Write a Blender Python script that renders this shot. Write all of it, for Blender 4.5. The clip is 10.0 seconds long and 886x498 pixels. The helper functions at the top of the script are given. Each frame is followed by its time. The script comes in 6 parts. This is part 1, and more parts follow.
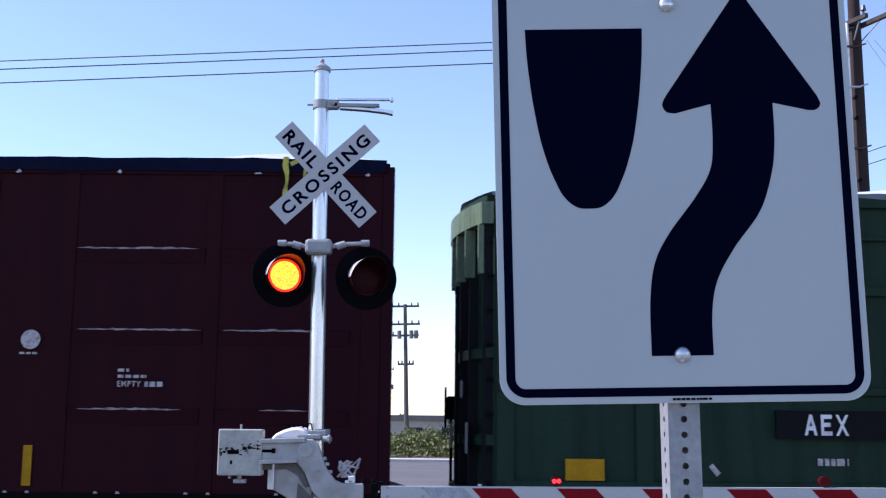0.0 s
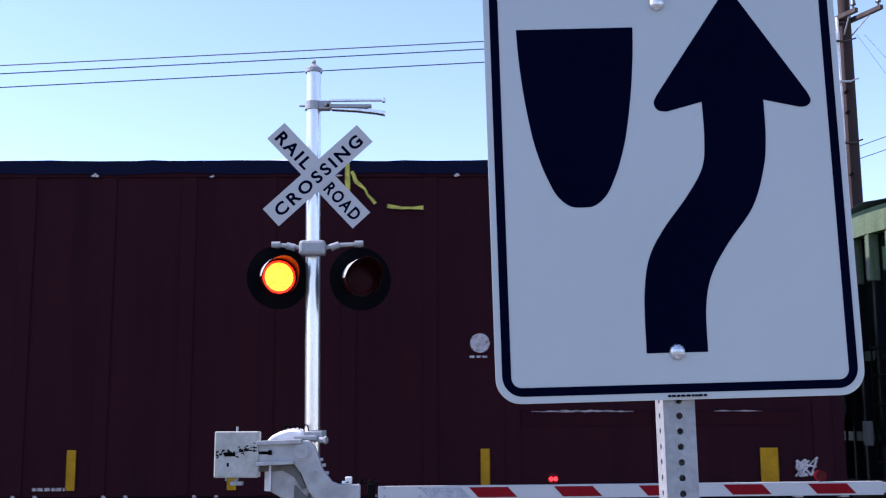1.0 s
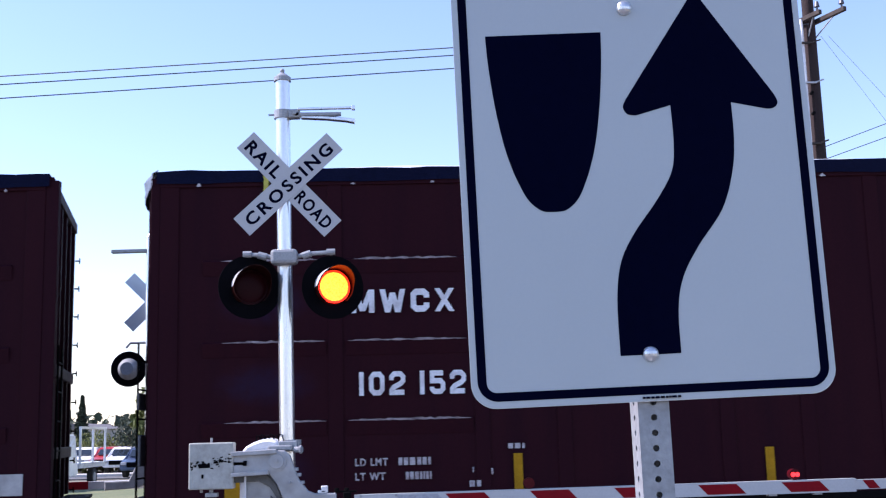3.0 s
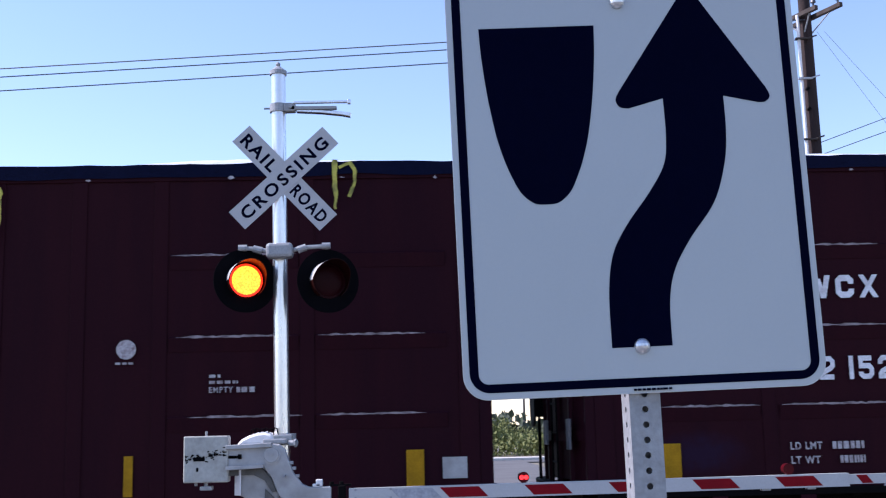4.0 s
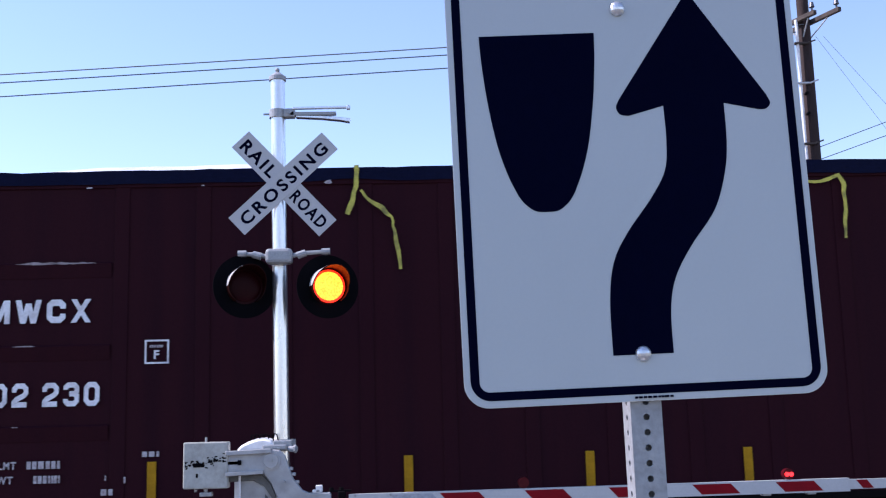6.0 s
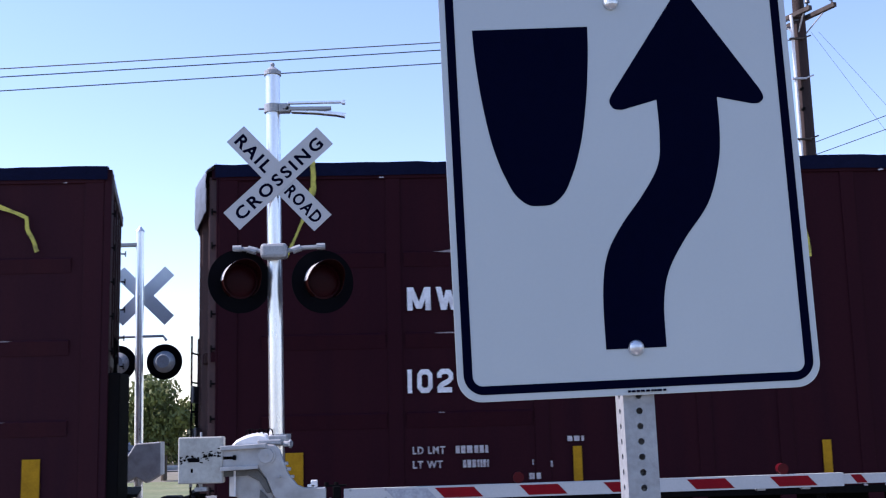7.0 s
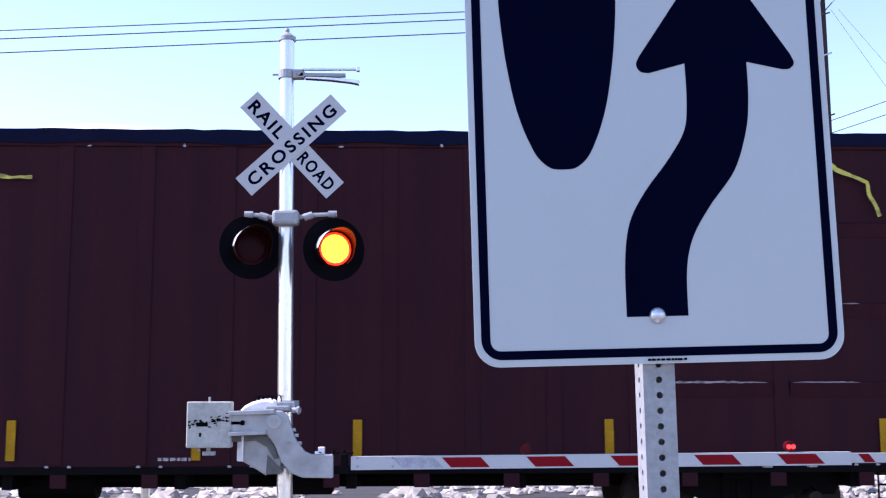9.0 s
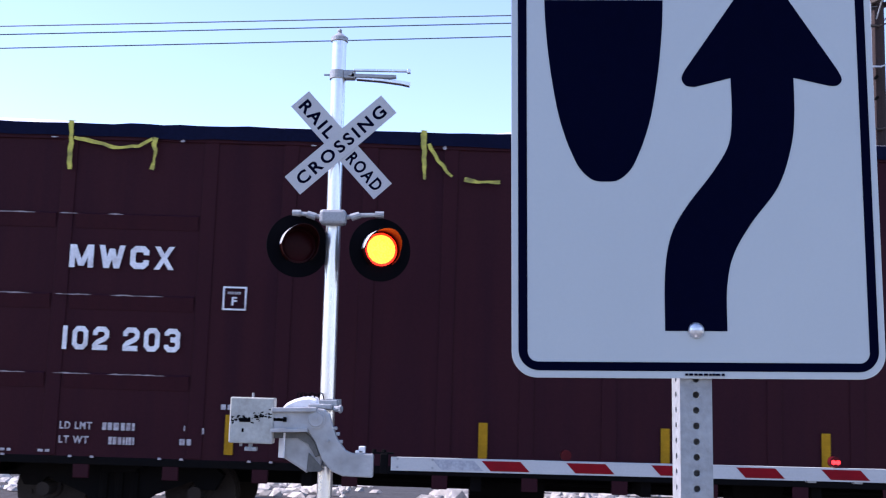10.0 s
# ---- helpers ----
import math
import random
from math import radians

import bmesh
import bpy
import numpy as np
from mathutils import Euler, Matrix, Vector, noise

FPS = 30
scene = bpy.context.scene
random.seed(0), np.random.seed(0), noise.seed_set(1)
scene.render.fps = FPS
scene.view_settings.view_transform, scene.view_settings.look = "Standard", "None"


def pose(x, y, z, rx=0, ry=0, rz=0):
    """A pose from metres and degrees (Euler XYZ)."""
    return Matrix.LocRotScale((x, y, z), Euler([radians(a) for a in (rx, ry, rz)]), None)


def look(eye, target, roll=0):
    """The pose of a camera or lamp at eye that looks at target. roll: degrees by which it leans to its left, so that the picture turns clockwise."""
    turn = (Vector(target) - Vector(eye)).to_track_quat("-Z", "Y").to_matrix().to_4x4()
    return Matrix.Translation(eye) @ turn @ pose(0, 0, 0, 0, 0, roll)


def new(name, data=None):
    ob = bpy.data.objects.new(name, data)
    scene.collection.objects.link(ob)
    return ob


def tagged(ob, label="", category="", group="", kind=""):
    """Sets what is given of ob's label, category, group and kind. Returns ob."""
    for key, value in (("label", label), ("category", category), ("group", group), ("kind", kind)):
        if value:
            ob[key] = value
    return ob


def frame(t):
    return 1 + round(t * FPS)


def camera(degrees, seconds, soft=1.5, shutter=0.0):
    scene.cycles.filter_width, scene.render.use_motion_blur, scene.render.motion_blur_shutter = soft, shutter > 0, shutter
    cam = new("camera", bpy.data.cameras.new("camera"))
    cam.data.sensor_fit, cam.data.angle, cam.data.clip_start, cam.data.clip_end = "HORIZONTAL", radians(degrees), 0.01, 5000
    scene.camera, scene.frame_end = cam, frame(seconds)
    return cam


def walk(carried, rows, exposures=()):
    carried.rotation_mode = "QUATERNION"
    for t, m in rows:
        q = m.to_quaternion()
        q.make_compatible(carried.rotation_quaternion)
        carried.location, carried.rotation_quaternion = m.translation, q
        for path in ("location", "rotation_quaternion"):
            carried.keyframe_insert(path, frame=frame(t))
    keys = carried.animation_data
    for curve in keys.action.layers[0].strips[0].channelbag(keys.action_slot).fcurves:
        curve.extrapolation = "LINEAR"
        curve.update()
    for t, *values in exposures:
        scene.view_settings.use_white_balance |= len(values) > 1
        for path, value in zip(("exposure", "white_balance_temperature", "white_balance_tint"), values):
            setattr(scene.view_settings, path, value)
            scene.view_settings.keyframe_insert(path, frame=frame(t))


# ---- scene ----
cam = camera(42.8, 10.0, soft=1.2, shutter=0.1)

# seconds, eye, target, roll
PATH = [
    (0, (0.031, 0.153, 1.745), (0.032, 2.128, 2.057), 0.6),
    (0.5, (0.036, 0.145, 1.746), (0.046, 2.12, 2.057), 0.1),
    (1, (0.03, 0.146, 1.746), (0.042, 2.122, 2.057), -0.2),
    (1.5, (0.017, 0.152, 1.744), (0.03, 2.127, 2.057), 0.4),
    (2, (0.016, 0.151, 1.745), (0.044, 2.126, 2.057), -0.2),
    (2.5, (0.026, 0.145, 1.749), (0.084, 2.118, 2.07), -1.5),
    (2.7, (0.027, 0.144, 1.748), (0.087, 2.117, 2.071), -1.5),
    (4, (0.033, 0.137, 1.74), (0.102, 2.111, 2.052), -1.3),
    (4.5, (0.035, 0.139, 1.744), (0.109, 2.112, 2.061), -1.3),
    (5, (0.032, 0.136, 1.743), (0.105, 2.109, 2.058), -1.3),
    (5.5, (0.03, 0.137, 1.746), (0.1, 2.11, 2.069), -1.4),
    (7, (0.035, 0.139, 1.743), (0.113, 2.113, 2.055), -1.4),
    (7.5, (0.036, 0.136, 1.747), (0.126, 2.11, 2.058), -1.5),
    (8, (0.025, 0.146, 1.743), (0.094, 2.121, 2.046), -0.7),
    (8.5, (0.019, 0.16, 1.737), (0.076, 2.14, 2.011), 0.0),
    (9, (0.02, 0.174, 1.732), (0.08, 2.156, 1.995), -0.1),
    (9.5, (0.022, 0.174, 1.742), (0.037, 2.154, 2.019), 0.7),
    (10, (0.031, 0.161, 1.741), (0.008, 2.143, 2.006), 1.8),
]
# seconds, stops, kelvin, tint
EXPOSURES = [(0, 0.56, 6000, 26), (0.5, 0.74, 6060, 28), (1.5, 0.86, 6100, 29), (2.5, 0.90, 6120, 30), (2.7, 0.90, 6120, 30), (3.8, 0.60, 5980, 26),
             (4.0, 0.67, 6080, 27), (4.5, 0.73, 6130, 28), (7.0, 0.73, 6130, 28), (7.5, 0.67, 6040, 28), (8.0, 0.76, 6060, 29), (8.5, 0.98, 6080, 31),
             (9.0, 1.15, 6120, 32), (9.5, 1.15, 6120, 32), (10.0, 1.0, 6080, 30)]
walk(cam, [(t, look(e, g, r)) for t, e, g, r in PATH], EXPOSURES)

# ---- sky and sun ----
SUN_DIR = Vector((-0.69, 0.05, 0.72)).normalized()
world = bpy.data.worlds.new("sky")
scene.world = world
world.use_nodes = True
wn = world.node_tree
sky = wn.nodes.new("ShaderNodeTexSky")
sky.sky_type, sky.sun_disc = "NISHITA", False
sky.sun_elevation = math.asin(SUN_DIR.z)
sky.sun_rotation = math.atan2(SUN_DIR.x, SUN_DIR.y)
sky.air_density, sky.dust_density, sky.ozone_density = 1.12, 0.08, 2.6
wn.links.new(sky.outputs[0], wn.nodes["Background"].inputs[0])
wn.nodes["Background"].inputs[1].default_value = 0.15
sun = new("sun", bpy.data.lights.new("sun", "SUN"))
sun.data.energy, sun.data.angle, sun.data.color = 4.8, radians(0.53), (1.0, 0.95, 0.88)
sun.matrix_world = look(SUN_DIR * 60, (0, 0, 0))


# ---- materials ----
def mat(name, col, rough=0.6, metal=0.0, grain=0.08, scale=40.0, stain=None, stain_scale=2.0, stain_amt=0.5, bump=0.0, streak=False, spec=0.5):
    """A surface with fine grain, larger stains, and slight relief."""
    m = bpy.data.materials.new(name)
    m.use_nodes = True
    nt = m.node_tree
    b = nt.nodes["Principled BSDF"]
    b.inputs["Roughness"].default_value, b.inputs["Metallic"].default_value = rough, metal
    b.inputs["Specular IOR Level"].default_value = spec
    tc = nt.nodes.new("ShaderNodeTexCoord")
    n1 = nt.nodes.new("ShaderNodeTexNoise")
    n1.inputs["Scale"].default_value, n1.inputs["Detail"].default_value = scale, 6
    nt.links.new(tc.outputs["Object"], n1.inputs["Vector"])
    mp = nt.nodes.new("ShaderNodeMapping")
    mp.inputs["Scale"].default_value = (6, 6, 0.5) if streak else (1, 1, 1)
    nt.links.new(tc.outputs["Object"], mp.inputs["Vector"])
    n2 = nt.nodes.new("ShaderNodeTexNoise")
    n2.inputs["Scale"].default_value, n2.inputs["Detail"].default_value = stain_scale, 5
    nt.links.new(mp.outputs[0], n2.inputs["Vector"])
    ramp = nt.nodes.new("ShaderNodeValToRGB")
    ramp.color_ramp.elements[0].position, ramp.color_ramp.elements[1].position = 0.42, 0.72
    nt.links.new(n2.outputs["Fac"], ramp.inputs["Fac"])
    amt = nt.nodes.new("ShaderNodeMath")
    amt.operation = "MULTIPLY"
    amt.inputs[1].default_value = stain_amt
    nt.links.new(ramp.outputs["Color"], amt.inputs[0])
    mx = nt.nodes.new("ShaderNodeMix")
    mx.data_type = "RGBA"
    st = stain if stain else tuple(c * 0.7 for c in col)
    mx.inputs[6].default_value, mx.inputs[7].default_value = (*col, 1), (*st, 1)
    nt.links.new(amt.outputs[0], mx.inputs[0])
    hs = nt.nodes.new("ShaderNodeHueSaturation")
    mr = nt.nodes.new("ShaderNodeMapRange")
    mr.inputs[3].default_value, mr.inputs[4].default_value = 1 - grain * 2, 1 + grain * 2
    nt.links.new(n1.outputs["Fac"], mr.inputs[0])
    nt.links.new(mr.outputs[0], hs.inputs["Value"])
    nt.links.new(mx.outputs[2], hs.inputs["Color"])
    nt.links.new(hs.outputs[0], b.inputs["Base Color"])
    rr = nt.nodes.new("ShaderNodeMapRange")
    rr.inputs[3].default_value, rr.inputs[4].default_value = max(0, rough - 0.12), min(1, rough + 0.12)
    nt.links.new(n2.outputs["Fac"], rr.inputs[0])
    nt.links.new(rr.outputs[0], b.inputs["Roughness"])
    if bump:
        bp = nt.nodes.new("ShaderNodeBump")
        bp.inputs["Strength"].default_value, bp.inputs["Distance"].default_value = bump, 0.02
        nt.links.new(n1.outputs["Fac"], bp.inputs["Height"])
        nt.links.new(bp.outputs[0], b.inputs["Normal"])
    return m


def glow(name, col, strength):
    """Lit signal element: a grid of small diodes that give off light."""
    m = bpy.data.materials.new(name)
    m.use_nodes = True
    nt = m.node_tree
    b = nt.nodes["Principled BSDF"]
    b.inputs["Base Color"].default_value = (0.2, 0.02, 0.01, 1)
    tc = nt.nodes.new("ShaderNodeTexCoord")
    v = nt.nodes.new("ShaderNodeTexVoronoi")
    v.inputs["Scale"].default_value = 55
    nt.links.new(tc.outputs["Object"], v.inputs["Vector"])
    mr = nt.nodes.new("ShaderNodeMapRange")
    mr.inputs[1].default_value, mr.inputs[2].default_value = 0.0, 0.7
    mr.inputs[3].default_value, mr.inputs[4].default_value = strength * 1.25, strength * 0.55
    nt.links.new(v.outputs["Distance"], mr.inputs[0])
    b.inputs["Emission Color"].default_value = (*col, 1)
    nt.links.new(mr.outputs[0], b.inputs["Emission Strength"])
    return m


# maroon darkened beyond its paint, the shade on sides and ends included
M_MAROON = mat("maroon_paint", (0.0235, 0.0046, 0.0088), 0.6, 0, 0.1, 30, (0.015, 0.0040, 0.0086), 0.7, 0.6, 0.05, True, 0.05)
# slightly lighter maroon for car 102 203
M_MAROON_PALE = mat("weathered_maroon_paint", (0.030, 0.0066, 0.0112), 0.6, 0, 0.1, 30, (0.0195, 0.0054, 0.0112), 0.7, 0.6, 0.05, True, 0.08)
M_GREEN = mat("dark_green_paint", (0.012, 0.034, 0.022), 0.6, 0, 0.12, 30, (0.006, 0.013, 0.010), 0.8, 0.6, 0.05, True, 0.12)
M_GREEN_END = mat("light_green_paint", (0.10, 0.15, 0.085), 0.55, 0, 0.2, 25, (0.03, 0.06, 0.03), 2.5, 0.8, 0.05, True)
M_RED_END = mat("faded_red_end_paint", (0.054, 0.016, 0.016), 0.6, 0, 0.2, 25, (0.022, 0.008, 0.010), 2.5, 0.6, 0.1, True)
M_SCUFF = mat("scuffed_bare_edge", (0.28, 0.235, 0.25), 0.6, 0, 0.3, 25, (0.05, 0.02, 0.025), 5.0, 1.0, 0.05)
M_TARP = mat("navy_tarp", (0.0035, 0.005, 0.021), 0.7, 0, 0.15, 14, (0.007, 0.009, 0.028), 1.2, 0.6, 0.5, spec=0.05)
# pale copy of the tarp, with the sun on its top put into the colour
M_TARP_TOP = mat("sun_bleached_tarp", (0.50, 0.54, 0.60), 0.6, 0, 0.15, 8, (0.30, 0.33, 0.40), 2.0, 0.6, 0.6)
M_HOOD_SUNLIT = mat("faded_hood_outside", (0.50, 0.50, 0.50), 0.4, 0, 0.15, 40)
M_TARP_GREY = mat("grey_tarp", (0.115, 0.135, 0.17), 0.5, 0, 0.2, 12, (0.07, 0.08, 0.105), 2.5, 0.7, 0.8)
M_STRAP = mat("yellow_strap", (0.50, 0.46, 0.07), 0.7, 0, 0.2, 50, (0.10, 0.10, 0.04), 9.0, 0.8, 0.1)
M_YELLOW = mat("yellow_reflector", (0.40, 0.21, 0.008), 0.5, 0, 0.15, 40, (0.20, 0.105, 0.006), 3.0, 0.7, spec=0.08)
M_LETTER = mat("white_stencil", (0.70, 0.72, 0.76), 0.6, 0, 0.15, 35, (0.40, 0.36, 0.38), 6.0, 0.6)
M_LETTER_DIM = mat("worn_stencil", (0.42, 0.40, 0.42), 0.6, 0, 0.3, 60, (0.15, 0.09, 0.10), 20.0, 0.8)
M_PANEL_BLACK = mat("black_panel", (0.004, 0.005, 0.008), 0.6, 0, 0.2, 30, spec=0.1)
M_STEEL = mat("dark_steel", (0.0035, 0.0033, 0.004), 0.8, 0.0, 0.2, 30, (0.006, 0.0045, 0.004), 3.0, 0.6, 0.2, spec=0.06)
M_RUST = mat("rusty_steel", (0.016, 0.010, 0.008), 0.85, 0.0, 0.2, 40, (0.02, 0.013, 0.011), 4.0, 0.7, 0.3)
M_RAIL = mat("rail_steel", (0.30, 0.26, 0.24), 0.35, 0.8, 0.1, 40, (0.16, 0.08, 0.05), 4.0, 0.6)
M_SIGN = mat("white_sign_sheeting", (0.425, 0.464, 0.472), 0.42, 0, 0.012, 160, (0.402, 0.443, 0.452), 3.0, 0.6)
M_SIGN_EDGE = mat("sign_aluminium", (0.62, 0.63, 0.64), 0.35, 0.7, 0.05, 60)
M_SIGN_BLACK = mat("black_sign_ink", (0.0009, 0.0016, 0.0115), 0.5, 0, 0.1, 60, None, 3.0, 0.3, spec=0.01)
M_GALV = mat("galvanised_steel", (0.29, 0.305, 0.32), 0.45, 0.15, 0.18, 70, (0.24, 0.25, 0.265), 18.0, 0.7, 0.1)
M_BOLT = mat("bolt_steel", (0.68, 0.69, 0.70), 0.3, 0.8, 0.1, 60)
M_MAST = mat("brushed_aluminium", (0.78, 0.785, 0.79), 0.30, 0.9, 0.05, 40, (0.6, 0.6, 0.6), 2.0, 0.5, 0.03, True)
M_GATE = mat("grey_white_paint", (0.37, 0.375, 0.38), 0.5, 0.0, 0.1, 40, (0.20, 0.20, 0.19), 5.0, 0.7, 0.05)
M_BLADE = mat("crossbuck_white", (0.40, 0.405, 0.415), 0.45, 0, 0.04, 80, (0.38, 0.38, 0.38), 5.0, 0.5)
M_BLACK = mat("matt_black", (0.0022, 0.0022, 0.0035), 0.75, 0, 0.15, 40, (0.004, 0.004, 0.005), 6.0, 0.5, spec=0.03)
M_WEIGHT = mat("counterweight_paint", (0.39, 0.395, 0.365), 0.55, 0, 0.14, 30, (0.24, 0.235, 0.21), 6.0, 0.7, 0.08)
M_SHADED_CAST = mat("dull_cast_grey", (0.10, 0.10, 0.095), 0.7, 0, 0.2, 30, (0.06, 0.058, 0.055), 8.0, 0.7, 0.1)
M_HOOD = mat("hood_black", (0.016, 0.0022, 0.002), 0.5, 0, 0.1, 40, spec=0.08)
M_ARM_LENS = mat("small_red_lens", (0.07, 0.004, 0.008), 0.3, 0, 0.1, 60, spec=0.1)
M_LENS = mat("dark_red_lens", (0.020, 0.0022, 0.004), 0.35, 0, 0.2, 80, spec=0.05)
M_ARM_WHITE = mat("arm_white", (0.42, 0.43, 0.44), 0.5, 0, 0.05, 60, (0.45, 0.46, 0.47), 4.0, 0.6)
M_ARM_RED = mat("arm_red", (0.20, 0.004, 0.010), 0.55, 0, 0.1, 60, (0.12, 0.006, 0.010), 5.0, 0.5, spec=0.08)
M_ARM_GREY = mat("arm_worn_grey", (0.36, 0.38, 0.42), 0.55, 0, 0.2, 40, (0.16, 0.17, 0.2), 7.0, 0.8)
M_LED = glow("lit_red_diodes", (1.0, 0.13, 0.004), 7.0)
M_LED_RIM = glow("lit_red_rim", (1.0, 0.02, 0.0), 2.2)
M_LED_SMALL = glow("lit_small_red_lamp", (1.0, 0.02, 0.02), 3.0)
M_WOOD = mat("creosoted_pole", (0.022, 0.0095, 0.009), 0.9, 0, 0.2, 30, (0.02, 0.013, 0.012), 4.0, 0.7, 0.4, True)
M_WOOD_FAR = mat("grey_wood_pole", (0.10, 0.09, 0.085), 0.85, 0, 0.2, 20, None, 2.0, 0.6, 0.2, True)
M_ARMWOOD = mat("crossarm_wood", (0.05, 0.036, 0.03), 0.85, 0, 0.2, 30, (0.025, 0.02, 0.018), 5.0, 0.7, 0.2)
M_CERAMIC = mat("insulator_grey", (0.45, 0.46, 0.48), 0.3)
M_INSULATOR = mat("dark_glazed_insulator", (0.06, 0.065, 0.08), 0.3, 0, 0.1, 30)
M_WIRE = mat("wire_grey", (0.07, 0.08, 0.10), 0.6)
M_CONDUIT = mat("white_conduit", (0.75, 0.75, 0.76), 0.5, 0, 0.1, 20)
M_GROUND = mat("dry_ground", (0.16, 0.14, 0.10), 0.95, 0, 0.25, 1.5, (0.11, 0.105, 0.055), 0.08, 0.8, 0.5)
M_ASPHALT = mat("worn_asphalt", (0.10, 0.098, 0.097), 0.9, 0, 0.15, 20, (0.065, 0.063, 0.062), 0.5, 0.6, 0.4)
M_CONCRETE = mat("concrete", (0.55, 0.53, 0.49), 0.85, 0, 0.12, 20, (0.40, 0.38, 0.35), 1.5, 0.6, 0.3)
M_BALLAST = mat("ballast_stone", (0.14, 0.13, 0.125), 0.95, 0, 0.4, 12, (0.08, 0.072, 0.068), 3.0, 0.7, 1.0)
M_LEAF = mat("leaves", (0.13, 0.15, 0.04), 0.75, 0, 0.3, 3, (0.12, 0.13, 0.04), 0.8, 0.7)
M_LEAF_DARK = mat("dark_leaves", (0.035, 0.05, 0.03), 0.8, 0, 0.3, 3, (0.05, 0.07, 0.03), 0.5, 0.7)
M_GRASS = mat("green_grass", (0.11, 0.135, 0.055), 0.9, 0, 0.3, 8, (0.20, 0.19, 0.10), 0.6, 0.7, 0.4)
M_BARK = mat("bark", (0.09, 0.07, 0.05), 0.9, 0, 0.3, 20, None, 4, 0.6, 0.5)
M_CARWHITE = mat("white_car_paint", (0.72, 0.73, 0.74), 0.25, 0, 0.02, 40)
M_CARRED = mat("red_car_paint", (0.40, 0.04, 0.04), 0.25, 0, 0.02, 40)
M_CARBLUE = mat("dark_blue_car_paint", (0.05, 0.07, 0.12), 0.25, 0, 0.02, 40)
M_GLASS = mat("dark_window_glass", (0.015, 0.02, 0.025), 0.08, 0, 0.02, 10)
M_STONE = mat("pale_stone", (0.46, 0.44, 0.41), 0.9, 0, 0.3, 12, (0.30, 0.28, 0.26), 3.0, 0.6, 0.6)
M_VERGE = mat("dark_crushed_stone", (0.024, 0.022, 0.022), 0.95, 0, 0.4, 9, (0.02, 0.018, 0.018), 1.5, 0.7, 1.0)
M_TYRE = mat("tyre_rubber", (0.02, 0.02, 0.02), 0.85, 0, 0.2, 40)
M_BUILD = mat("pale_far_wall", (0.38, 0.36, 0.33), 0.85, 0, 0.1, 2, None, 0.3, 0.5)
M_ROOF = mat("grey_far_roof", (0.16, 0.15, 0.15), 0.85, 0, 0.1, 2, None, 0.3, 0.5)


# ---- mesh helpers ----
def box(bm, x0, x1, y0, y1, z0, z1, bevel=0.0):
    r = bmesh.ops.create_cube(bm, size=1.0)
    for v in r["verts"]:
        v.co = Vector(((x0 + x1) / 2 + v.co.x * (x1 - x0), (y0 + y1) / 2 + v.co.y * (y1 - y0), (z0 + z1) / 2 + v.co.z * (z1 - z0)))
    if bevel:
        es = list({e for v in r["verts"] for e in v.link_edges})
        bmesh.ops.bevel(bm, geom=es, offset=bevel, segments=2, affect="EDGES", profile=0.5)
    return r["verts"]


def rod(bm, a, b, r0, r1=None, seg=12, caps=True):
    a, b = Vector(a), Vector(b)
    r = bmesh.ops.create_cone(bm, cap_ends=caps, segments=seg, radius1=r0, radius2=r0 if r1 is None else r1, depth=(b - a).length)
    q = (b - a).to_track_quat("Z", "Y").to_matrix().to_4x4()
    bmesh.ops.transform(bm, matrix=Matrix.Translation((a + b) / 2) @ q, verts=r["verts"])
    return r["verts"]


def ball(bm, c, r, seg=10, squash=(1, 1, 1)):
    g = bmesh.ops.create_uvsphere(bm, u_segments=seg, v_segments=max(4, seg // 2 + 1), radius=r)
    for v in g["verts"]:
        v.co = Vector(c) + Vector((v.co.x * squash[0], v.co.y * squash[1], v.co.z * squash[2]))
    return g["verts"]


def plate(bm, pts, y0, y1, bevel=0.0):
    """A plate with the outline pts in x and z, from y0 (near) to y1."""
    vs = [bm.verts.new((x, y0, z)) for x, z in pts]
    f = bm.faces.new(vs)
    ext = bmesh.ops.extrude_face_region(bm, geom=[f])
    for v in ext["geom"]:
        if isinstance(v, bmesh.types.BMVert):
            v.co.y = y1
    if bevel:
        es = [e for e in f.edges]
        bmesh.ops.bevel(bm, geom=es, offset=bevel, segments=2, affect="EDGES", profile=0.5)
    bmesh.ops.recalc_face_normals(bm, faces=bm.faces)


def mesh_of(bm, name, material, smooth=False):
    bmesh.ops.recalc_face_normals(bm, faces=bm.faces)
    me = bpy.data.meshes.new(name)
    bm.to_mesh(me)
    bm.free()
    me.materials.append(material)
    if smooth:
        for p in me.polygons:
            p.use_smooth = True
    return me


def part(name, bm, material, parent=None, label="", m=None, smooth=False):
    """Links a bmesh, or a mesh, as one object under its thing."""
    me = bm if isinstance(bm, bpy.types.Mesh) else mesh_of(bm, name, material, smooth)
    ob = new(name, me)
    if parent:
        ob.parent = parent
    if m is not None:
        ob.matrix_basis = m
    if label:
        tagged(ob, label)
    return ob


def thing(name, label, category, m=None, group="", kind=""):
    ob = tagged(new(name), label, category, group, kind)
    if m is not None:
        ob.matrix_basis = m
    return ob


def smoothed(me, angle=0.6):
    for p in me.polygons:
        p.use_smooth = True
    me.set_sharp_from_angle(angle=angle)
    return me


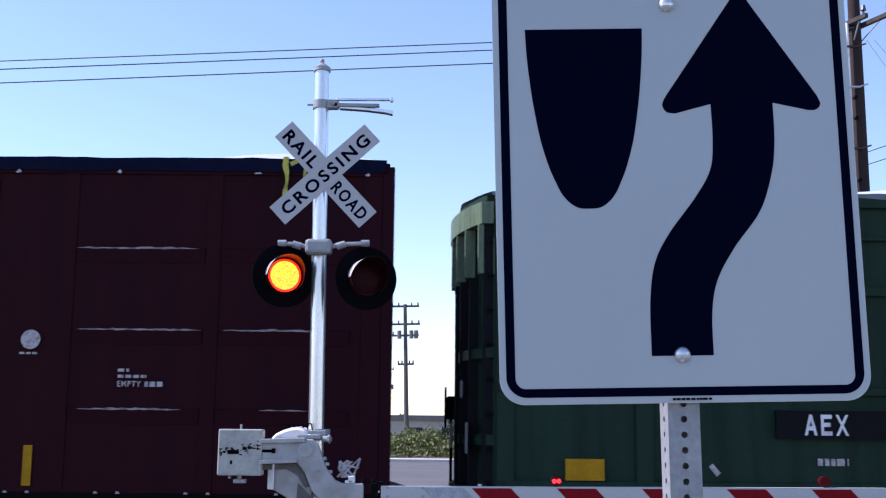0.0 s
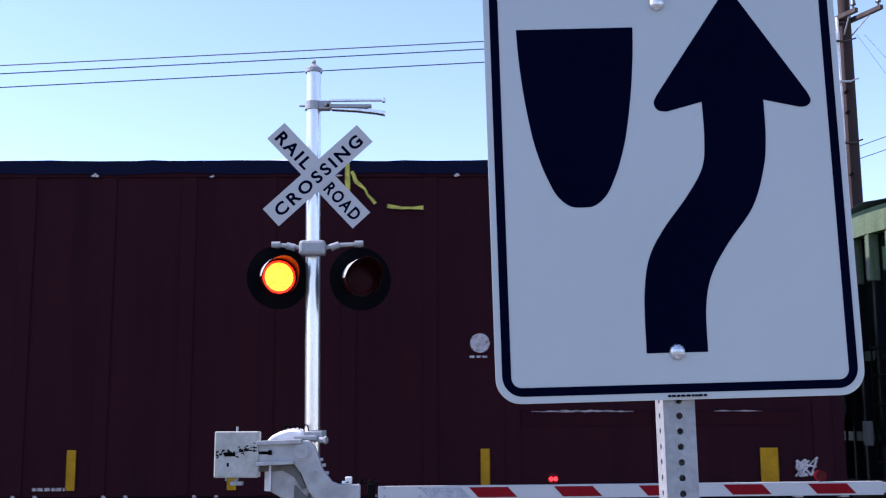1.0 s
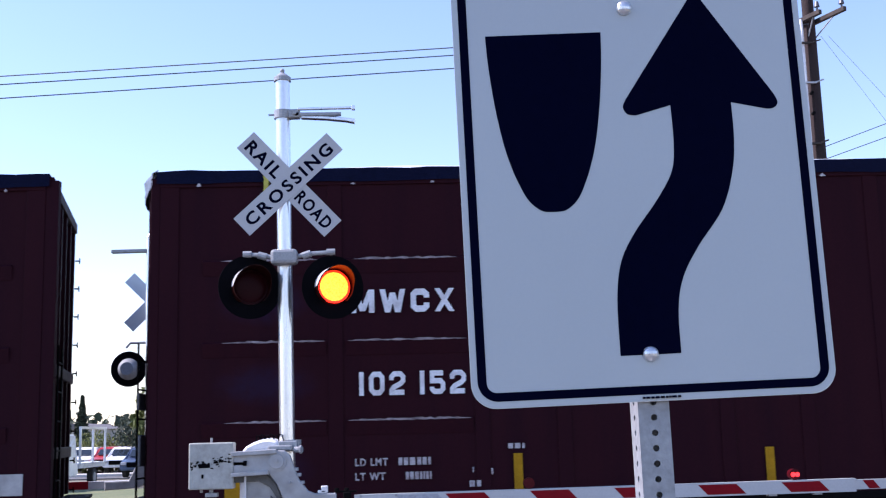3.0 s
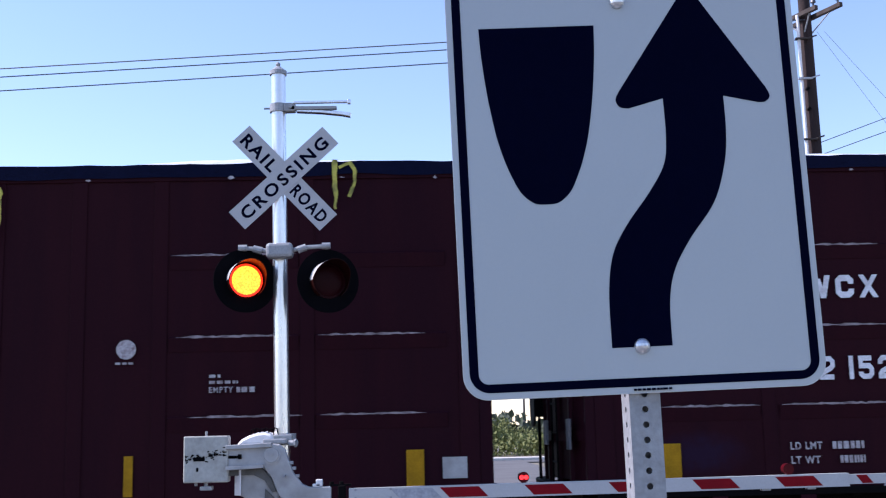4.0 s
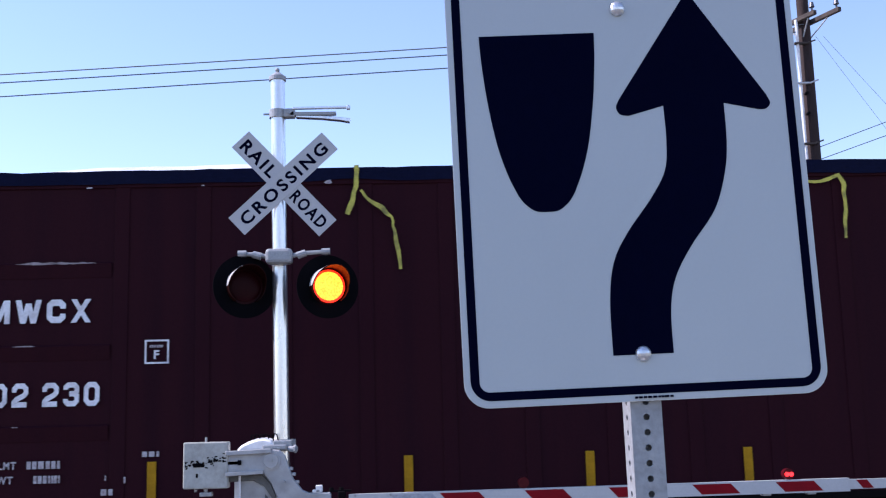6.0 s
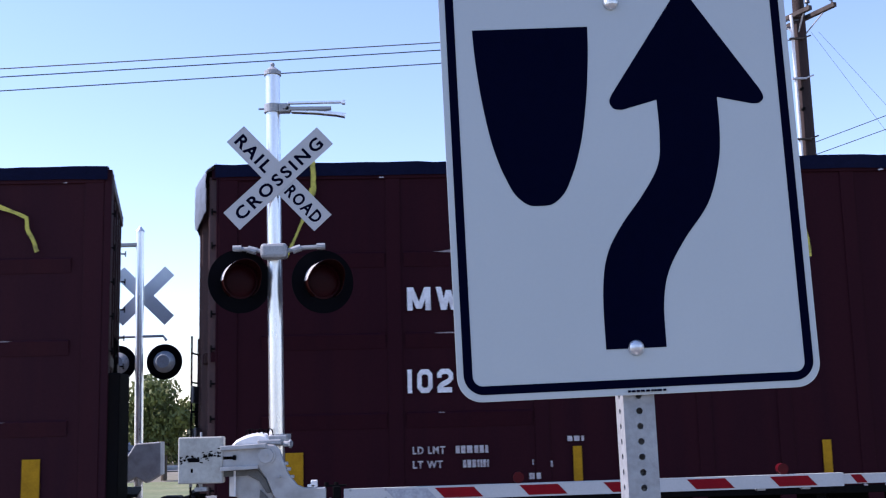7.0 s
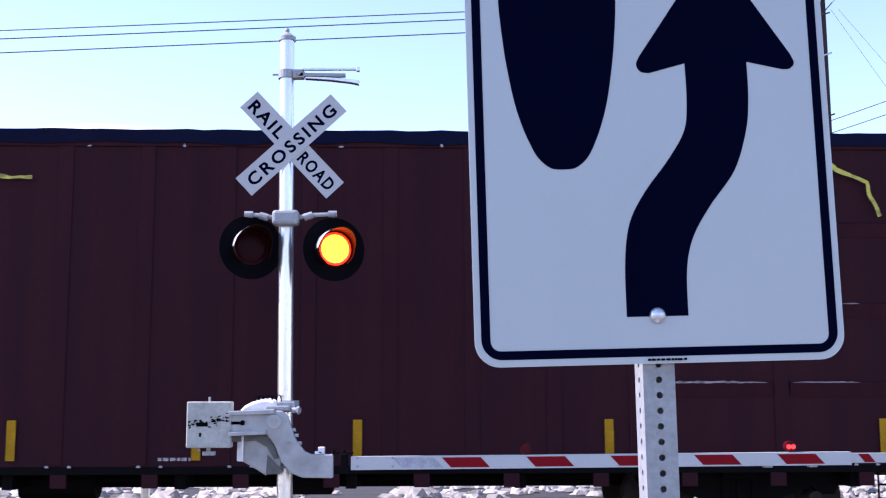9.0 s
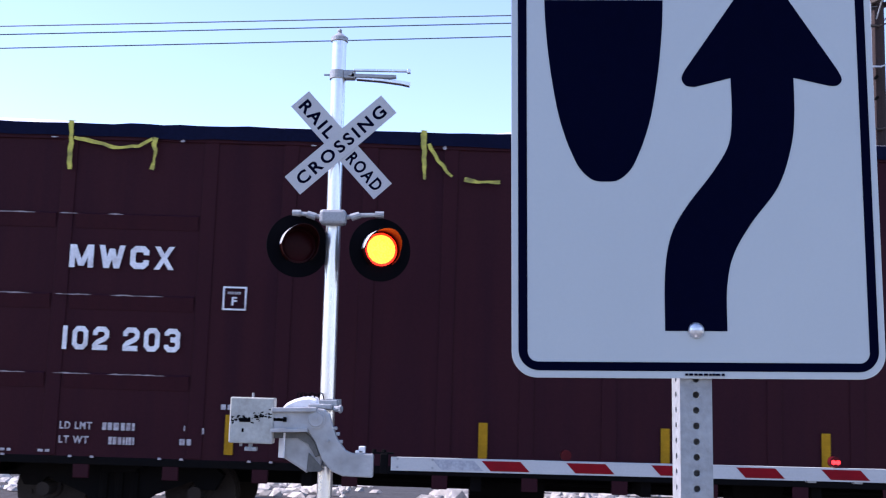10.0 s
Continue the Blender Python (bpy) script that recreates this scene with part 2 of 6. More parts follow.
def letters(text, width, height, material, depth=0.004, bold=0.0, space=1.2):
    """Flat lettering in x and z, its lower left corner at the origin, facing -y."""
    cu = bpy.data.curves.new("lettering", "FONT")
    cu.body, cu.size, cu.extrude, cu.offset, cu.resolution_u, cu.space_character = text, 1.0, 0.01, bold, 3, space
    ob = bpy.data.objects.new("lettering", cu)
    scene.collection.objects.link(ob)
    bpy.context.view_layer.update()
    me = bpy.data.meshes.new_from_object(ob.evaluated_get(bpy.context.evaluated_depsgraph_get()))
    bpy.data.objects.remove(ob)
    co = np.empty(len(me.vertices) * 3)
    me.vertices.foreach_get("co", co)
    co = co.reshape(-1, 3)
    lo, hi = co.min(0), co.max(0)
    out = np.stack([(co[:, 0] - lo[0]) / (hi[0] - lo[0]) * width, -(co[:, 2] - lo[2]) / (hi[2] - lo[2]) * depth, (co[:, 1] - lo[1]) / (hi[1] - lo[1]) * height], 1)
    me.vertices.foreach_set("co", out.ravel())
    me.materials.clear()
    me.materials.append(material)
    me.update()
    return me


def characters(me):
    """The separate characters of a lettering mesh, each as a mesh of its own."""
    bm = bmesh.new()
    bm.from_mesh(me)
    todo, out = set(bm.verts), []
    while todo:
        stack, seen = [todo.pop()], set()
        while stack:
            v = stack.pop()
            seen.add(v)
            for e in v.link_edges:
                w = e.other_vert(v)
                if w in todo:
                    todo.discard(w)
                    stack.append(w)
        order = {v: i for i, v in enumerate(sorted(seen, key=lambda v: v.index))}
        one = bpy.data.meshes.new("letter")
        one.from_pydata([tuple(v.co) for v in order], [], [[order[v] for v in f.verts] for f in bm.faces if f.verts[0] in order])
        one.materials.append(me.materials[0])
        out.append((min(v.co.x for v in seen), one))
    bm.free()
    return [one for x, one in sorted(out, key=lambda p: p[0])]


# centre lines of plain stencil characters in a unit square, and their relative widths
RING = [(0.25, 0), (0.75, 0), (1, 0.18), (1, 0.82), (0.75, 1), (0.25, 1), (0, 0.82), (0, 0.18), (0.25, 0)]
BOWL = [(1, 0.72), (1, 0.84), (0.78, 1), (0.22, 1), (0, 0.84), (0, 0.16), (0.22, 0), (0.78, 0), (1, 0.16), (1, 0.28)]
TAIL = [(1, 0.42), (1, 0.15), (0.78, 0), (0.22, 0), (0, 0.14), (0, 0.2)]
GLYPHS = {
    "M": (0.92, [[(0, 0), (0, 1)], [(1, 0), (1, 1)], [(0.04, 1), (0.5, 0.1)], [(0.96, 1), (0.5, 0.1)]]), "W": (1.02, [[(0, 1), (0.25, 0)], [(0.5, 0.8), (0.25, 0)], [(0.5, 0.8), (0.75, 0)], [(1, 1), (0.75, 0)]]),
    "C": (0.66, [BOWL]), "X": (0.72, [[(0, 0), (1, 1)], [(0, 1), (1, 0)]]), "A": (0.72, [[(0, 0), (0.5, 1)], [(1, 0), (0.5, 1)], [(0.2, 0.3), (0.8, 0.3)]]),
    "E": (0.6, [[(1, 1), (0, 1), (0, 0), (1, 0)], [(0, 0.52), (0.8, 0.52)]]), "0": (0.55, [RING]), "1": (0.06, [[(0.5, 0), (0.5, 1)]]),
    "2": (0.58, [[(0, 0.72), (0, 0.84), (0.22, 1), (0.78, 1), (1, 0.84), (1, 0.62), (0.8, 0.48), (0.2, 0.28), (0, 0.12), (0, 0), (1, 0)]]),
    "3": (0.55, [[(0, 0.81), (0, 0.87), (0.22, 1), (0.78, 1), (1, 0.85), (1, 0.66), (0.8, 0.53), (0.42, 0.53)], [(0.8, 0.51), *TAIL]]),
    "5": (0.55, [[(0.95, 1), (0.02, 1), (0.02, 0.58), (0.78, 0.58), *TAIL]]),
}


def stencil(text, width, height, material, heavy=0.2, gap=0.33):
    """Heavy squared stencil characters in x and z from the lower left corner at the origin, facing -y: one mesh each."""
    x, meshes = 0.0, []
    total = sum(0.22 if c == " " else GLYPHS[c][0] + heavy for c in text) + gap * (len(text) - 1)
    k = width / total
    th, rise = heavy / 2, 1 - heavy
    for c in text:
        if c == " ":
            x += 0.22 + gap
            continue
        w, lines = GLYPHS[c]
        bm = bmesh.new()
        for layer, line in enumerate(lines):
            p = [Vector((x + th + u * w, th + v * rise)) for u, v in line]
            closed = line[0] == line[-1]
            prev = None
            if len(line) == 2 and abs(p[1].y - p[0].y) > abs(p[1].x - p[0].x):
                rise_up = 1 if p[1].y > p[0].y else -1
                q = [bm.verts.new(((v.x + e * th) * k, -0.003 - 0.0002 * layer, (v.y + f * rise_up * th) * height)) for v, f in ((p[0], -1), (p[1], 1)) for e in (-1, 1)]
                bm.faces.new((q[0], q[1], q[3], q[2]))
                continue
            for i, q in enumerate(p):
                a = p[i - 1] if i else (p[-2] if closed else None)
                b = p[i + 1] if i + 1 < len(p) else (p[1] if closed else None)
                d0 = (q - a).normalized() if a else (b - q).normalized()
                d1 = (b - q).normalized() if b else d0
                m = Vector((-(d0.y + d1.y), d0.x + d1.x)).normalized()
                m *= th / max(0.62, m.dot(Vector((-d0.y, d0.x))))
                cap = Vector((0, 0)) if a and b else (d0 if not b else -d1) * th * (1.0 if abs(d0.x * d0.y) < 0.05 and len(line) < 6 else 0.4)
                cur = [bm.verts.new(((q + cap + e * m).x * k, -0.003 - 0.0002 * layer, (q + cap + e * m).y * height)) for e in (-1, 1)]
                if prev:
                    bm.faces.new((prev[0], cur[0], cur[1], prev[1]))
                prev = cur
        x += w + heavy + gap
        ext = bmesh.ops.extrude_face_region(bm, geom=bm.faces[:])
        for v in ext["geom"]:
            if isinstance(v, bmesh.types.BMVert):
                v.co.y += 0.0028
        meshes.append(mesh_of(bm, "letter", material))
    return meshes


def bars(bm, x0, x1, y, z0, z1, seed, n=6):
    """Illegible small writing as short plain bars."""
    rnd = random.Random(seed)
    x = x0
    while x < x1 - 0.02:
        w = min(rnd.uniform(0.6, 1.4) * (x1 - x0) / n, x1 - x)
        box(bm, x, x + w * 0.72, y - 0.003, y, z0, z1)
        x += w


# ---- ground, road, track ----
bm = bmesh.new()
bmesh.ops.create_grid(bm, x_segments=80, y_segments=80, size=1500)
for v in bm.verts:
    d = max(0.0, v.co.length - 120)
    v.co.z = -0.06 + 0.25 * noise.noise(v.co * 0.004) * min(1, d / 200)
tagged(part("ground", bm, M_GROUND), "dry sandy ground with sparse grass", "ground", kind="structure")
bm = bmesh.new()
box(bm, -5.6, 5.8, -30, 56.0, -0.3, 0.0)
box(bm, -60, 60, 56.0, 59.0, -0.3, 0.0)
tagged(part("road", bm, M_ASPHALT), "worn light grey asphalt road crossing the track", "road", kind="structure")
bm = bmesh.new()
box(bm, -70, 70, 59.02, 60.2, -0.3, 0.14, 0.03)
tagged(part("kerb", bm, M_CONCRETE), "pale concrete kerb beyond the crossing", "kerb", kind="structure")
bm = bmesh.new()
box(bm, 0.2, 0.75, 1.2, 9.0, -0.3, 0.15, 0.04)
tagged(part("median_kerb", bm, M_CONCRETE), "raised concrete traffic median under the sign", "kerb", kind="structure")
bm = bmesh.new()
for x0, x1 in ((-70, -5.7), (5.9, 70)):
    vs = [bm.verts.new((x, y, z)) for x in (x0, x1) for y, z in ((12.6, -0.1), (13.3, 0.0), (16.2, 0.0), (16.9, -0.1))]
    for k in range(3):
        bm.faces.new((vs[k], vs[k + 1], vs[k + 5], vs[k + 4]))
tagged(part("ballast", bm, M_BALLAST), "grey crushed stone ballast along the track", "ballast", kind="stuff")
TRACK_Y = 14.75
rail_track = thing("rail_track", "worn steel rails on timber sleepers", "track", kind="structure")
for s in (-1, 1):
    bm = bmesh.new()
    yc = TRACK_Y + s * 0.755
    box(bm, -70, 70, yc - 0.036, yc + 0.036, 0.11, 0.15, 0.008)
    box(bm, -70, 70, yc - 0.009, yc + 0.009, 0.02, 0.112)
    box(bm, -70, 70, yc - 0.07, yc + 0.07, 0.002, 0.022)
    part("rail", bm, M_RAIL, rail_track)
RAIL_TOP = 0.15


# ---- keep-right sign ----
def keep_right_sign():
    root = thing("keep_right_sign", "white traffic sign with black curved arrow on perforated steel post", "traffic sign", pose(0.434, 2.03, 0.15, 0, 0, 0))
    lean = pose(0, 0, 2.023, 0, -1.4, 0)
    W, H, CX = 0.3065, 0.383, -0.0075

    def rounded(w, h, r, n=10):
        out = []
        for cx, cz, a0 in ((w - r, h - r, 0), (-w + r, h - r, 90), (-w + r, -h + r, 180), (w - r, -h + r, 270)):
            for k in range(n + 1):
                a = radians(a0 + 90 * k / n)
                out.append((CX + cx + r * math.cos(a), cz + r * math.sin(a)))
        return out

    bm = bmesh.new()
    plate(bm, rounded(W, H, 0.042), 0.0, 0.003)
    panel = part("sign_panel", bm, M_SIGN, root, "white reflective aluminium panel", lean)
    bm = bmesh.new()
    plate(bm, rounded(W + 0.0006, H + 0.0006, 0.042), 0.0008, 0.0026)
    part("panel_edge", bm, M_SIGN_EDGE, panel)
    bm = bmesh.new()
    o, i = rounded(W - 0.0105, H - 0.011, 0.034), rounded(W - 0.0255, H - 0.0255, 0.017)
    vo, vi = [bm.verts.new((x, 0, z)) for x, z in o], [bm.verts.new((x, 0, z)) for x, z in i]
    for k in range(len(o)):
        j = (k + 1) % len(o)
        bm.faces.new((vo[k], vo[j], vi[j], vi[k]))
    ext = bmesh.ops.extrude_face_region(bm, geom=bm.faces[:])
    for v in ext["geom"]:
        if isinstance(v, bmesh.types.BMVert):
            v.co.y = -0.0006
    part("border", bm, M_SIGN_BLACK, panel, "black border line")
    # median symbol: flat top, sides that curve to a round nose
    right = [(0.1015, 0.261), (0.0995, 0.215), (0.0945, 0.16), (0.0885, 0.115), (0.079, 0.062), (0.0665, 0.018), (0.0545, -0.012), (0.045, -0.031), (0.033, -0.045), (0.018, -0.0545), (0.0, -0.056)]
    def spline(p, n=6):
        out = []
        for k in range(len(p) - 1):
            a, b, c, d = p[max(k - 1, 0)], p[k], p[k + 1], p[min(k + 2, len(p) - 1)]
            for s in range(n):
                t = s / n
                out.append(tuple(0.5 * (2 * b[q] + (c[q] - a[q]) * t + (2 * a[q] - 5 * b[q] + 4 * c[q] - d[q]) * t * t + (3 * b[q] - a[q] - 3 * c[q] + d[q]) * t ** 3) for q in (0, 1)))
        return out + [p[-1]]

    right = spline(right, 5)
    outline = [(-0.1565 + x, z) for x, z in right] + [(-0.1565 - x, z) for x, z in reversed(right[:-1])]
    bm = bmesh.new()
    plate(bm, outline, 0.0, -0.0006)
    part("median_symbol", bm, M_SIGN_BLACK, panel)
    stem_l = spline([(0.0575, 0.124), (0.058, 0.06), (0.051, 0.008), (0.022, -0.041), (-0.022, -0.098), (-0.049, -0.148), (-0.060, -0.2125), (-0.0615, -0.306)])
    stem_r = spline([(0.041, -0.306), (0.0425, -0.232), (0.055, -0.178), (0.086, -0.125), (0.1325, -0.063), (0.156, 0.004), (0.1635, 0.06), (0.164, 0.125)])
    barb_r = spline([(0.225, 0.111), (0.238, 0.112), (0.246, 0.122), (0.240, 0.138)], 4)
    tip = spline([(0.126, 0.315), (0.119, 0.3245), (0.110, 0.3245), (0.103, 0.315)], 3)
    barb_l = spline([(-0.0195, 0.138), (-0.0255, 0.124), (-0.019, 0.111), (-0.004, 0.108)], 4)
    bm = bmesh.new()
    plate(bm, stem_l + stem_r + barb_r + tip + barb_l, 0.0, -0.0006)
    part("arrow_symbol", bm, M_SIGN_BLACK, panel)
    bm = bmesh.new()
    bars(bm, -0.03, 0.05, 0.0, -0.379, -0.3755, 3, 10)
    part("maker_line", bm, M_SIGN_BLACK, panel)
    for z in (0.303, -0.305):
        bm = bmesh.new()
        rod(bm, (-0.011, -0.0005, z), (-0.011, -0.0035, z), 0.0132, 0.0132, 20)
        rod(bm, (-0.011, -0.003, z), (-0.011, -0.0085, z), 0.0085, 0.007, 6)
        ball(bm, (-0.011, -0.002, z), 0.0135, 18, (1, 0.75, 1))
        part("bolt", bm, M_BOLT, panel, smooth=False)
    # perforated square tube, turned a little on its axis
    post = part("post", post_mesh(), M_GALV, root, "perforated galvanised square steel post", pose(0.021, 0.041, 0, 0, -0.8, 0) @ pose(0, 0, 0, 0, 0, 3))
    return root


def post_mesh():
    """Square tube with a row of round holes on each face."""
    s, t, top = 0.0268, 0.0025, 2.33
    bm = bmesh.new()
    seg, r, step = 12, 0.0056, 0.0254
    n = int(top / step)
    for face in range(4):
        rot = Matrix.Rotation(radians(90 * face), 4, "Z")
        for k in range(n):
            z0, z1 = k * step, (k + 1) * step
            zc = (z0 + z1) / 2
            if k < 30:
                q = [bm.verts.new(rot @ Vector(c)) for c in ((-s, -s, z0), (s, -s, z0), (s, -s, z1), (-s, -s, z1))]
                bm.faces.new(q)
                continue
            ring = [rot @ Vector((r * math.cos(radians(a)), -s, zc + r * math.sin(radians(a)))) for a in range(0, 360, 30)]
            inner = [bm.verts.new(v) for v in ring]
            deep = [bm.verts.new(v - (rot @ Vector((0, -t, 0)))) for v in ring]
            cor = [bm.verts.new(rot @ Vector(c)) for c in ((s, -s, zc), (s, -s, z1), (0, -s, z1), (-s, -s, z1), (-s, -s, zc), (-s, -s, z0), (0, -s, z0), (s, -s, z0))]
            near = [0, 1, 3, 5, 6, 7, 9, 11]
            for j in range(12):
                bm.faces.new((inner[j], inner[(j + 1) % 12], deep[(j + 1) % 12], deep[j]))
            order = {0: 0, 1: 1, 2: 1, 3: 2, 4: 3, 5: 3, 6: 4, 7: 5, 8: 5, 9: 6, 10: 7, 11: 7}
            for j in range(12):
                a, b = order[j], order[(j + 1) % 12]
                if a == b:
                    bm.faces.new((inner[j], inner[(j + 1) % 12], cor[a]))
                else:
                    bm.faces.new((inner[j], inner[(j + 1) % 12], cor[b], cor[a]))
    box(bm, -0.02, 0.02, -0.02, 0.02, 0, 0.02)
    return mesh_of(bm, "post", M_GALV)


keep_right_sign()


# ---- crossing signals ----
def tube_between(bm, pts, r, seg=10):
    """One continuous round tube along the points."""
    pts = [Vector(p) for p in pts]
    rings = []
    for k, p in enumerate(pts):
        d = (pts[min(k + 1, len(pts) - 1)] - pts[max(k - 1, 0)]).normalized()
        q = d.to_track_quat("Z", "Y").to_matrix()
        rings.append([bm.verts.new(p + q @ Vector((r * math.cos(6.2832 * j / seg), r * math.sin(6.2832 * j / seg), 0))) for j in range(seg)])
    for a, b in zip(rings, rings[1:]):
        for j in range(seg):
            bm.faces.new((a[j], a[(j + 1) % seg], b[(j + 1) % seg], b[j]))
    bm.faces.new(rings[0][::-1])
    bm.faces.new(rings[-1])


def signal_lamp(parent, x, z, y, yaw):
    """Round black background, long hood, dark lens and a diode disc that comes before the lens when lit."""
    base = pose(x, y, z, 0, 0, yaw)
    bm = bmesh.new()
    rod(bm, (0, 0.004, 0), (0, 0.016, 0), 0.302, 0.302, 48)
    rod(bm, (0, 0.016, 0), (0, 0.17, 0), 0.17, 0.13, 24)
    disc = part("signal_lamp", bm, M_BLACK, parent, "round black signal lamp with visor", base)
    bm = bmesh.new()
    n, rows = 28, []
    for k in range(n + 1):
        a = radians(-55 + 290 * k / n)
        length = 0.10 + 0.17 * max(0.0, math.sin(a)) ** 0.8
        rows.append([bm.verts.new((rr * math.cos(a), yy, rr * math.sin(a))) for rr, yy in ((0.178, 0.004), (0.178, -length), (0.172, -length), (0.172, 0.004))])
    for k in range(n):
        for j in range(4):
            bm.faces.new((rows[k][j], rows[k + 1][j], rows[k + 1][(j + 1) % 4], rows[k][(j + 1) % 4]))
    part("hood", bm, M_HOOD, disc, "black curved visor over the lens")
    # pale sliver over the visor's upper left: a sunlit edge painted as colour
    bm = bmesh.new()
    rows = []
    for k in range(n + 1):
        a = radians(112 + 68 * k / n)
        length = 0.085 + 0.160 * max(0.0, math.sin(a)) ** 0.8
        rows.append([bm.verts.new((rr * math.cos(a), yy, rr * math.sin(a))) for rr, yy in ((0.1795, 0.003), (0.1795, -length), (0.1785, -length), (0.1785, 0.003))])
    for k in range(n):
        for j in range(4):
            bm.faces.new((rows[k][j], rows[k + 1][j], rows[k + 1][(j + 1) % 4], rows[k][(j + 1) % 4]))
    part("hood_skin", bm, M_HOOD_SUNLIT, disc, "pale sliver painted as sun on the visor")
    bm = bmesh.new()
    rod(bm, (0, -0.004, 0), (0, 0.003, 0), 0.168, 0.168, 40)
    ball(bm, (0, -0.004, 0), 0.15, 24, (1, 0.12, 1))
    part("lens", bm, M_LENS, disc, "unlit dark red lens", smooth=False)
    bm = bmesh.new()
    rod(bm, (0, -0.006, 0), (0, 0.004, 0), 0.136, 0.136, 40)
    rod(bm, (0, -0.002, 0), (0, 0.005, 0), 0.157, 0.157, 40)
    me = mesh_of(bm, "diode_disc", M_LED)
    me.materials.append(M_LED_RIM)
    for p in me.polygons:
        if max(math.hypot(me.vertices[v].co.x, me.vertices[v].co.z) for v in p.vertices) > 0.14:
            p.material_index = 1
    return part("diode_disc", me, None, disc, "bright red flashing diode disc", pose(0, LAMP_IN, 0))


LAMP_OUT, LAMP_IN = -0.03, 0.03


def crossbuck(parent, y, lettered, tilt, zc, back=False):
    for k, ang in ((0, -47.3 + tilt), (1, 42.2 + tilt)):
        bm = bmesh.new()
        yy = y - 0.006 * k
        box(bm, -0.61, 0.61, yy - 0.003, yy, -0.1143, 0.1143)
        blade = part("crossbuck_blade", bm, M_BLADE if lettered else M_SIGN_EDGE, parent, "white crossing blade with black letters" if lettered else "bare metal back of a crossing blade", pose(0.058 if k == 0 else 0.055, 0, zc + 0.008, 0, -ang, 0))
        if not lettered:
            continue
        if k == 0:
            for text, x0 in (("RAIL", -0.56), ("ROAD", 0.135)):
                for me in characters(letters(text, 0.43, 0.125, M_SIGN_BLACK, 0.001, 0.03, 1.25)):
                    part("letter", me, None, blade, m=pose(x0, yy - 0.0032, -0.068))
        else:
            for me in characters(letters("CROSSING", 1.08, 0.125, M_SIGN_BLACK, 0.001, 0.028, 1.3)):
                part("letter", me, None, blade, m=pose(-0.54, yy - 0.0032, -0.068))


def near_signal():
    root = thing("railroad_crossing_signal", "white crossing mast with crossbuck and two flashing red lamps", "crossing signal", pose(-1.118, 10.9, 0, 0, -0.62, 0))
    bm = bmesh.new()
    rod(bm, (0, 0, 0), (0, 0, 5.22), 0.074, 0.07, 28)
    part("mast", smoothed(mesh_of(bm, "mast", M_MAST)), None, root, "tall round aluminium mast")
    bm = bmesh.new()
    rod(bm, (0, 0, 5.2), (0, 0, 5.24), 0.084, 0.084, 20)
    rod(bm, (0, 0, 5.24), (0, 0, 5.29), 0.08, 0.02, 20)
    ball(bm, (0, 0, 5.31), 0.024, 10)
    part("finial", bm, M_GALV, root)
    bm = bmesh.new()
    box(bm, -0.2, 0.2, -0.2, 0.2, 0, 0.03)
    rod(bm, (0, 0, 0.03), (0, 0, 0.35), 0.13, 0.09, 16)
    part("base", bm, M_GALV, root)
    # side bracket near the top with two thin bars
    bm = bmesh.new()
    rod(bm, (0, 0, 4.82), (0, 0, 4.90), 0.086, 0.086, 20)
    box(bm, -0.14, -0.08, -0.010, 0.010, 4.857, 4.870)
    box(bm, 0.06, 0.17, -0.07, 0.03, 4.815, 4.90, 0.01)
    rod(bm, (0.12, -0.09, 4.86), (0.12, -0.06, 4.86), 0.022, 0.022, 8)
    part("bracket", bm, M_GALV, root)
    bm = bmesh.new()
    box(bm, 0.15, 0.705, -0.09, -0.05, 4.884, 4.905, 0.005)
    box(bm, 0.675, 0.71, -0.095, -0.045, 4.872, 4.912, 0.006)
    part("upper_bar", bm, M_MAST, root, "slim aluminium bar")
    bm = bmesh.new()
    plate(bm, [(0.12, 4.828), (0.50, 4.826), (0.57, 4.832), (0.57, 4.856), (0.20, 4.862), (0.12, 4.87)], -0.07, 0.0, 0.004)
    part("middle_bar", bm, M_GALV, root)
    bm = bmesh.new()
    plate(bm, [(0.18, 4.812), (0.42, 4.795), (0.62, 4.770), (0.70, 4.752), (0.71, 4.788), (0.62, 4.802), (0.42, 4.822), (0.18, 4.83)], -0.055, 0.015, 0.004)
    part("lower_bar", bm, M_MAST, root)
    crossbuck(root, -0.082, True, 0.0, 4.14)
    for z in (4.0, 4.28):
        bm = bmesh.new()
        rod(bm, (0, 0, z), (0, 0, z + 0.04), 0.082, 0.082, 18)
        box(bm, -0.03, 0.03, -0.084, -0.03, z, z + 0.04)
        part("clamp", bm, M_GALV, root)
    # junction box and cranked lamp arms
    bm = bmesh.new()
    box(bm, -0.115, 0.135, -0.20, -0.04, 3.36, 3.50, 0.03)
    part("junction_box", bm, M_GALV, root, "grey cast junction box")
    for s, x in ((-1, -0.34), (1, 0.45)):
        bm = bmesh.new()
        xs = -0.1 if s < 0 else 0.12
        tube_between(bm, [(xs, -0.12, 3.43), (xs + 0.10 * s, -0.12, 3.455), (x, -0.12, 3.465), (x, -0.02, 3.40), (x, 0.02, 3.25)], 0.022)
        rod(bm, (xs + 0.06 * s, -0.12, 3.435), (xs + 0.14 * s, -0.12, 3.46), 0.036, 0.034, 10)
        rod(bm, (x - 0.04, -0.12, 3.467), (x + 0.04, -0.12, 3.467), 0.032, 0.032, 10)
        part("lamp_arm", bm, M_GALV, root, "galvanised cranked pipe arm")
    left = signal_lamp(root, -0.315, 3.155, -0.12, 20)
